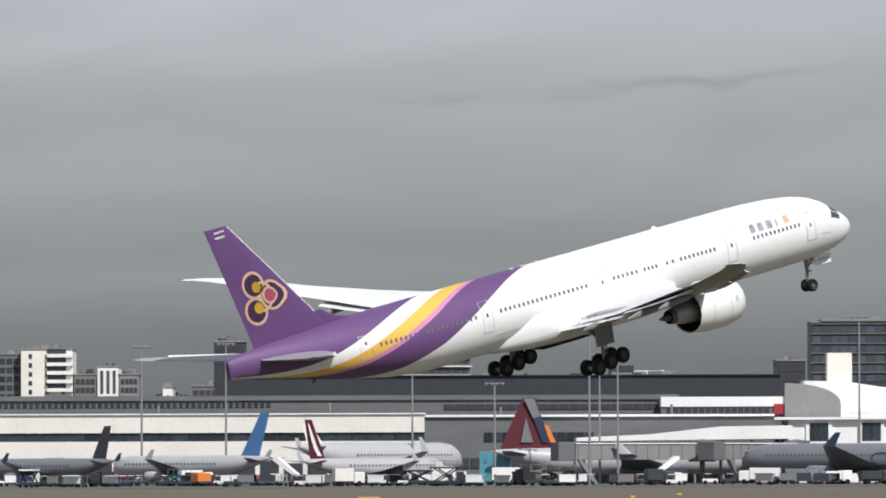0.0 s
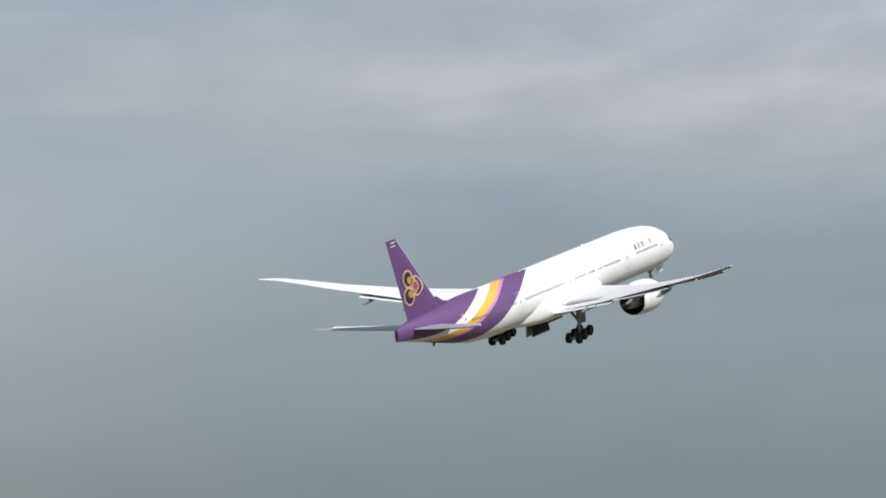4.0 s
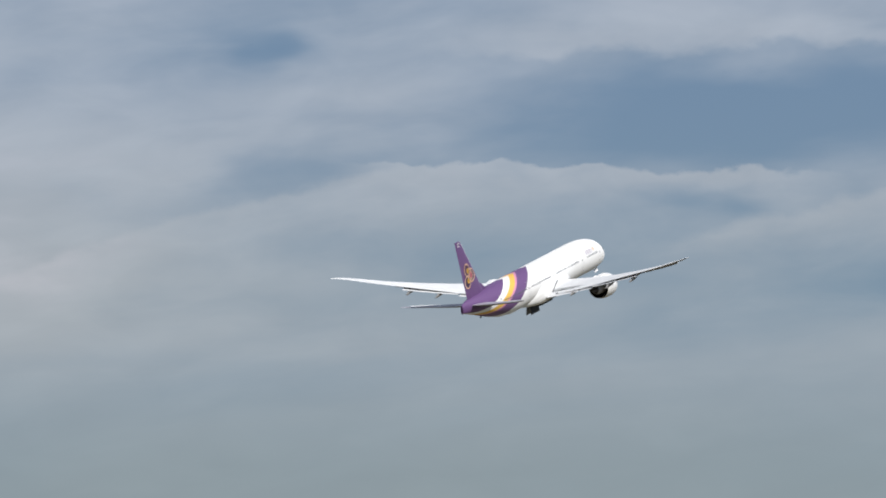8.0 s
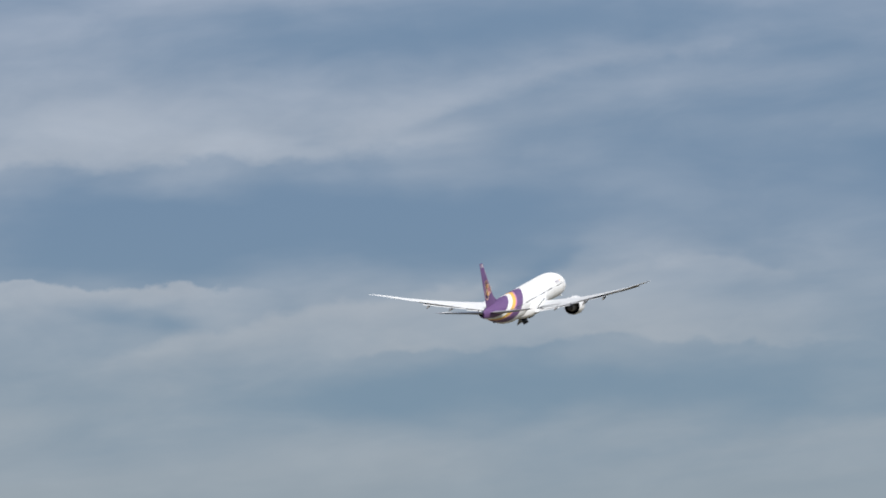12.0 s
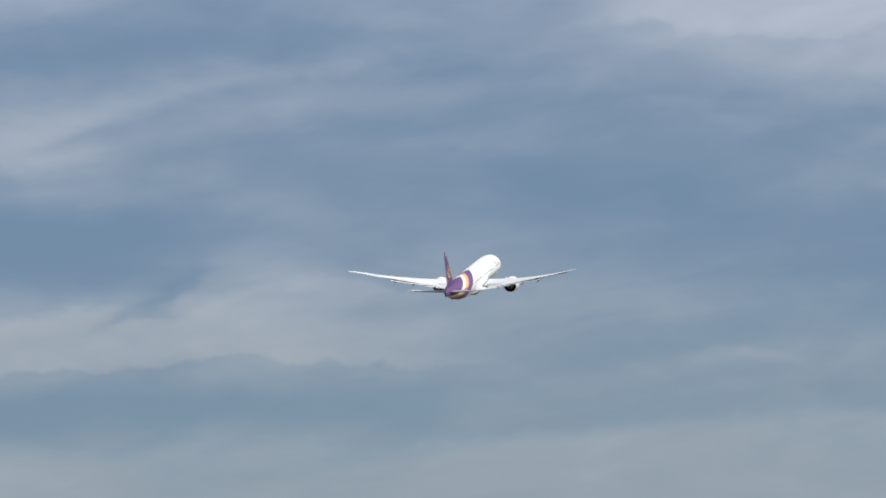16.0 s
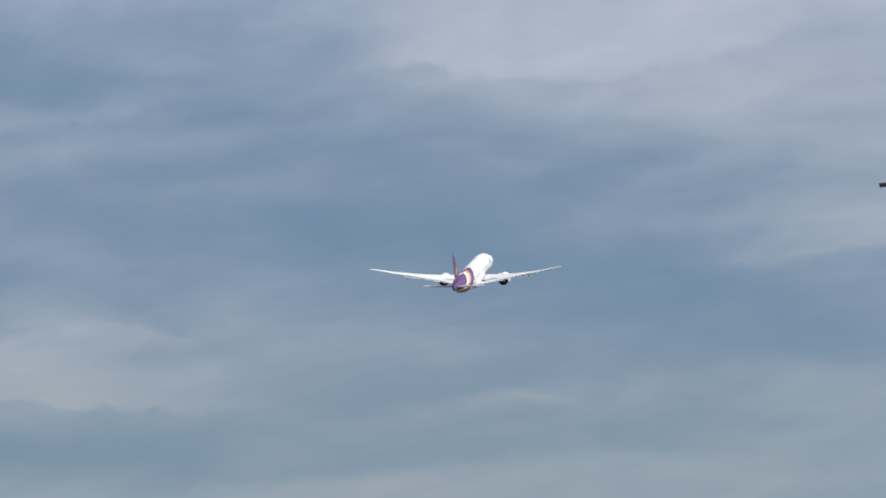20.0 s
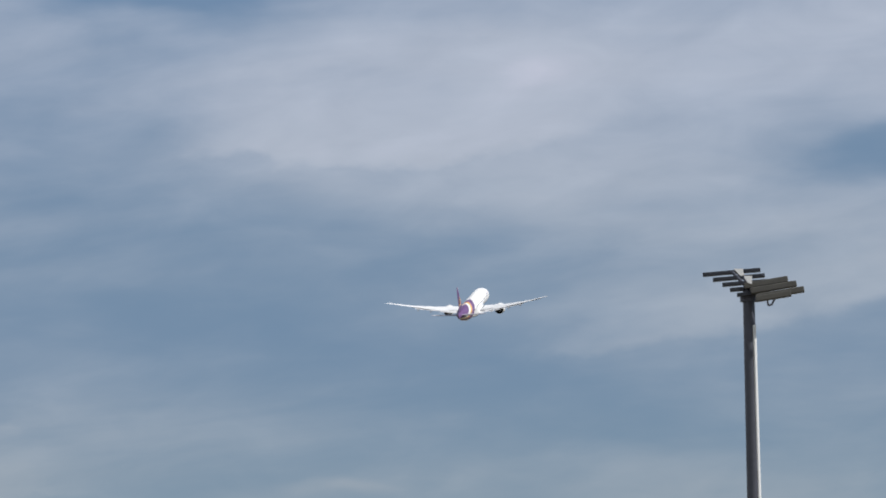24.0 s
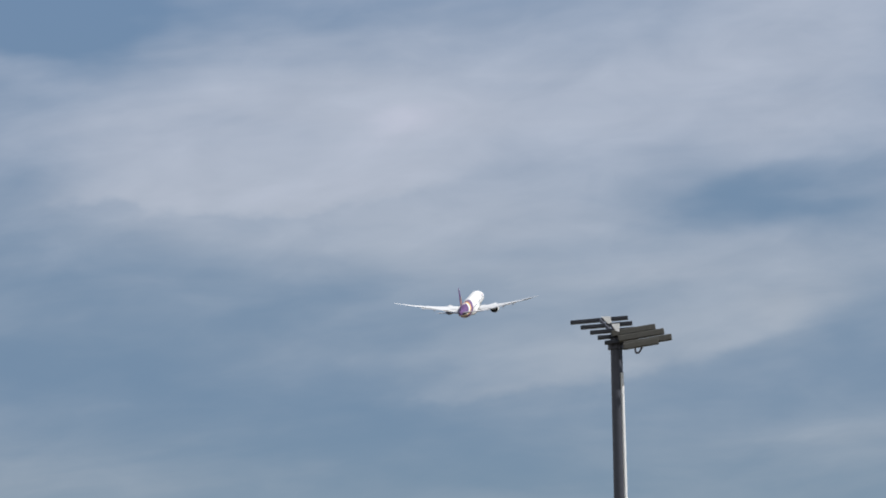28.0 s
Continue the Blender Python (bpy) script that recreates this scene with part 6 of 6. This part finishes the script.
def apron_clutter():
    jet_bridge(pose(24, 1306, 0, 0, 0, 22), 26)
    jet_bridge(pose(52, 1312, 0, 0, 0, 50), 24)
    jet_bridge(pose(-14, 1338, 0, 0, 0, 62), 26)
    jet_bridge(pose(168, 1330, 0, 0, 0, 60), 24)
    for x, y, z in ((9.3, 1250, 18.6), (27.6, 1300, 32.2), (29.8, 1312, 24.8), (32.0, 1262, 24.0), (-57.1, 1300, 26.4), (-42.1, 1330, 27.4), (96.7, 1330, 34.0), (131.9, 1400, 32.3), (151.1, 1300, 31.8), (159.7, 1310, 27.0), (81.7, 1350, 32.8), (202.4, 1318, 29.6), (343.8, 1400, 27.0), (379.9, 1400, 26.6), (-6.0, 1325, 24.0), (234.0, 1320, 24.0), (-100, 1300, 26.0)):
        lamp_mast(x, y, z)
    truck(pose(1.0, 1240, 0), 6.2, 3.4, "white_clad", "white catering truck standing on the apron")
    truck(pose(12.2, 1240, 0), 7.0, 3.2, "white_clad", "white box truck standing on the apron")
    truck(pose(-45, 1246, 0, 0, 0, 20), 6.0, 2.9, "white_clad", "white van truck near a parked jet")
    truck(pose(58, 1262, 0, 0, 0, 170), 7.5, 3.0, "white_clad", "white service truck beside a jet bridge")
    truck(pose(66, 1268, 0), 6.0, 2.8, "silver", "grey service truck on the apron")
    stairs_truck(pose(40, 1262, 0, 0, 0, 15))
    stairs_truck(pose(-28, 1258, 0, 0, 0, 160))
    rnd = random.Random(17)
    for k in range(96):
        x = rnd.uniform(-84, 72)
        y = rnd.uniform(1236, 1262)
        c = rnd.choice(("white_clad", "orange", "slate", "teal", "red_dark", "slate", "white_clad", "silver", "slate", "navy"))
        word = {"white_clad": "white", "orange": "orange", "yellow": "yellow", "teal": "teal", "red_dark": "dark red", "slate": "dark grey", "silver": "silver", "navy": "navy"}[c]
        if k % 2:
            tug(pose(x, y, 0.03, 0, 0, rnd.choice((0, 180, 15, -20))), c, word + " baggage tug on the apron")
        else:
            cart(pose(x, y, 0.03, 0, 0, rnd.choice((0, 180, 10, -12))), c, word + " covered baggage cart on the apron")
    for x0, x1, y in ((-8.6, -6.4, 690), (19.0, 19.5, 700), (25.8, 26.3, 760)):
        s = thing("taxiway_sign", "low yellow taxiway sign in the grass", "sign", pose((x0 + x1) / 2, y, 0), "taxiway signs")
        w = (x1 - x0) / 2
        part("panel", box(-w, w, -0.1, 0.1, 0.05, 0.19, 0.02), M["yellow"], s)
        for q in (-w * 0.7, w * 0.7):
            part("leg", tube((q, 0, 0), (q, 0, 0.10), 0.05), M["mast"], s)
    # the crowd of service equipment under and between the parked jets
    rnd = random.Random(17)
    for k in range(66):
        x, y = rnd.uniform(-84, 104), rnd.uniform(1165, 1236)
        at = pose(x, y, 0, 0, 0, rnd.uniform(-25, 25) + rnd.choice((0, 90, 180)))
        tone = rnd.choice(("slate", "slate", "dark", "dark_roof", "taupe", "white_clad", "white_clad", "white", "orange", "cream"))
        q = rnd.random()
        if q < 0.45:
            cart(at, tone, "covered baggage cart on the apron")
        elif q < 0.7:
            tug(at, tone, "baggage tug on the apron")
        elif q < 0.86:
            truck(at, rnd.uniform(4.5, 6.0), rnd.uniform(2.3, 3.2), tone, "service truck standing on the apron")
        else:
            cargo_loader(at, rnd.uniform(1.6, 3.2), tone)


# ---- the near floodlight mast ----
def near_mast():
    az = radians(42.443)
    d = 240.0
    m = thing("stadium_mast", "tall dark steel mast with two stepped banks of floodlights", "light mast", pose(d * math.sin(az), d * math.cos(az), 0, 0, 0, -math.degrees(az)))
    zt = 32.82
    part("pole", tube((0, 0, 0), (0, 0, zt + 0.35), 0.40, 0.205, 20), M["mast_dark"], m, "tapered steel pole", True)
    # the conduit's white carries the sun on the mast's right edge
    part("conduit", tube((0.24, -0.16, 0), (0.17, -0.14, zt - 0.95), 0.075, 0.065, 8), M["white"], m, "cable conduit, white for the sunlit right edge")
    part("collar", tube((0, 0, zt - 0.1), (0, 0, zt + 0.15), 0.30, 0.30, 16), M["mast_dark"], m)
    bar = box(-1.02, 1.02, -0.13, 0.13, -0.065, 0.065, 0.02)
    me = bpy.data.meshes.new("floodlight")
    bar.to_mesh(me)
    bar.free()
    me.materials.append(M["lamp_box"])
    for k, (x, z, w) in enumerate(((-0.58, 1.07, 1.0), (-0.33, 0.835, 0.9), (-0.12, 0.60, 0.78), (0.02, 0.365, 0.66), (0.10, 0.13, 0.5))):
        share("floodlight", me, m, pose(x, 0.9 - 0.32 * k, zt + z, 0, -3.5, 0) @ Matrix.Diagonal((w, 1, 1, 1)))
    tall = box(-0.95, 0.95, -0.13, 0.13, -0.105, 0.105, 0.03)
    me2 = bpy.data.meshes.new("floodlight")
    tall.to_mesh(me2)
    tall.free()
    me2.materials.append(M["lamp_olive"])
    for k, (x, z, w) in enumerate(((0.62, 0.52, 0.82), (0.88, 0.31, 0.86), (1.10, 0.06, 0.90), (0.86, -0.08, 0.66))):
        share("floodlight", me2, m, pose(x, -0.3 - 0.3 * k, zt + z, 0, -8, 0) @ Matrix.Diagonal((w, 1, 1, 1)))
    part("arm", join(tube((-0.55, 0.7, 1.05 + zt), (0.05, 0, zt + 0.30), 0.06), tube((-0.35, 0.7, 1.02 + zt), (0.25, 0, zt + 0.30), 0.05)), M["mast_dark"], m)
    part("bracket_plate", rings_to_bm([[(x, y, zt + z) for x, z in ((-0.50, 1.00), (-0.18, 1.00), (-0.14, 0.78), (-0.26, 0.74))] for y in (-0.62, -0.58)]), M["white"], m, "white sunlit bracket plate")
    part("bracket_plate", rings_to_bm([[(x, y, zt + z) for x, z in ((-0.16, 0.74), (0.14, 0.74), (0.12, 0.44), (-0.02, 0.50))] for y in (-0.62, -0.58)]), M["white"], m, "white sunlit bracket plate")
    part("cable_loop", join(tube((0.62, -0.6, zt + 0.05), (0.68, -0.6, zt - 0.32), 0.035), tube((0.68, -0.6, zt - 0.32), (0.80, -0.6, zt - 0.30), 0.035), tube((0.80, -0.6, zt - 0.30), (0.92, -0.6, zt - 0.08), 0.035)), M["mast_dark"], m, "hanging cable loop")
    part("cross_tube", tube((-0.1, -0.2, zt + 0.1), (1.25, -0.6, zt + 0.15), 0.06), M["mast_dark"], m)


def bird():
    b = thing("bird", "small dark bird in flight", "bird", group="birds")
    part("body", revolve([(0.10, 0.005), (0.07, 0.02), (0.01, 0.03), (-0.05, 0.02), (-0.12, 0.008)], 10, True), M["feather"], b, "", True)
    for s in (-1, 1):
        part("wing", foil(((0.01 * s, -0.04, 0.03, 0.01, 0.05, 0), (0.08 * s, -0.03, 0.03, 0.03, 0.05, 0), (0.16 * s, 0.01, 0.04, 0.02, 0.05, 0)), False, 0.0, 4), M["feather"], b)
    return b


# red darkened for the shade on two tail fins; also plain vehicle paint
M["red_dark"] = mat("shaded_dark_red_paint", (0.090, 0.011, 0.017), 0.45, 0, 0.1, 0.8)
M["taupe_light"] = mat("light_taupe_panel", (0.20, 0.205, 0.20), 0.6, 0, 0.1, 0.5, 0.1)
M["blue_slate"] = mat("blue_slate_glazing", (0.050, 0.066, 0.080), 0.22, 0, 0.2, 0.3)
M["lilac_dark"] = mat("dark_letter_paint", (0.10, 0.10, 0.11), 0.5, 0, 0.1, 1.0)
ground()
plane = airliner()
near_mast()
terminal()
glass_office()
dome_hall()
hotel()
skyline()
aircraft()
apron_clutter()
BIRDS = [bird() for k in range(3)]


def along(az, el, d):
    a, e = radians(az), radians(el)
    return EYE + d * Vector((math.sin(a) * math.cos(e), math.cos(a) * math.cos(e), math.sin(e)))


def motions():
    walk(plane, [(t, pose(x, y, z, b, -p, 90 - h)) for t, x, y, z, h, p, b in FLIGHT])
    for side in (-1, 1):
        leg, door, nd = MOVING["main", side], MOVING["door", side], MOVING["nose_door", side]
        o = leg.location.copy()
        walk(leg, [(t, pose(*o, -side * a, 0, 0)) for t, a in ((0, 0), (3.6, 0), (4.6, 12), (5.5, 27), (6.0, 36), (7.0, 54), (8.0, 73), (9, 86), (28, 86))])
        o2 = door.location.copy()
        walk(door, [(t, pose(*o2, -side * a, 0, 0)) for t, a in ((0, 0), (1.8, 0), (2.5, 55), (3.0, 82), (11.0, 82), (12.0, 68), (13.0, 40), (14.5, 6), (15.2, 0), (28, 0))])
        o3 = nd.location.copy()
        walk(nd, [(t, pose(*o3, side * a, 0, 0)) for t, a in ((0, 0), (7.5, 0), (8.3, 40), (9.3, 84), (28, 84))])
    leg = MOVING["nose", 0]
    o4 = leg.location.copy()
    walk(leg, [(t, pose(*o4, 0, -a, 0)) for t, a in ((0, 0), (3.6, 0), (4.6, 18), (5.5, 38), (6.5, 62), (7.5, 88), (8.4, 104), (28, 104))])
    for b, way in zip(BIRDS, (
            ((0.0, -23.26, 8.05), (9.0, 14.12, 9.38), (10.5, 26.74, 8.05), (11.0, 30.94, 7.68), (11.5, 35.16, 7.17), (13.0, 47.78, 5.84), (28.0, 85.16, 7.17)),
            ((0.0, 89.86, 4.71), (15.3, 48.47, 4.41), (16.8, 39.86, 4.71), (17.1, 38.21, 4.69), (17.4, 36.49, 4.79), (17.7, 34.70, 4.89), (19.2, 26.09, 5.20), (28.0, -15.30, 4.89)),
            ((0.0, 93.27, 7.20), (23.1, 50.48, 8.07), (24.6, 43.27, 7.20), (25.0, 41.28, 6.92), (25.4, 39.42, 6.73), (26.9, 32.20, 5.86), (28.0, -10.58, 6.73)))):
        turn = 90 if way[0][1] > way[-1][1] else -90
        walk(b, [(t, Matrix.Translation(along(a, e, 420)) @ pose(0, 0, 0, 0, 0, -a + 90 + turn)) for t, a, e in way])


motions()
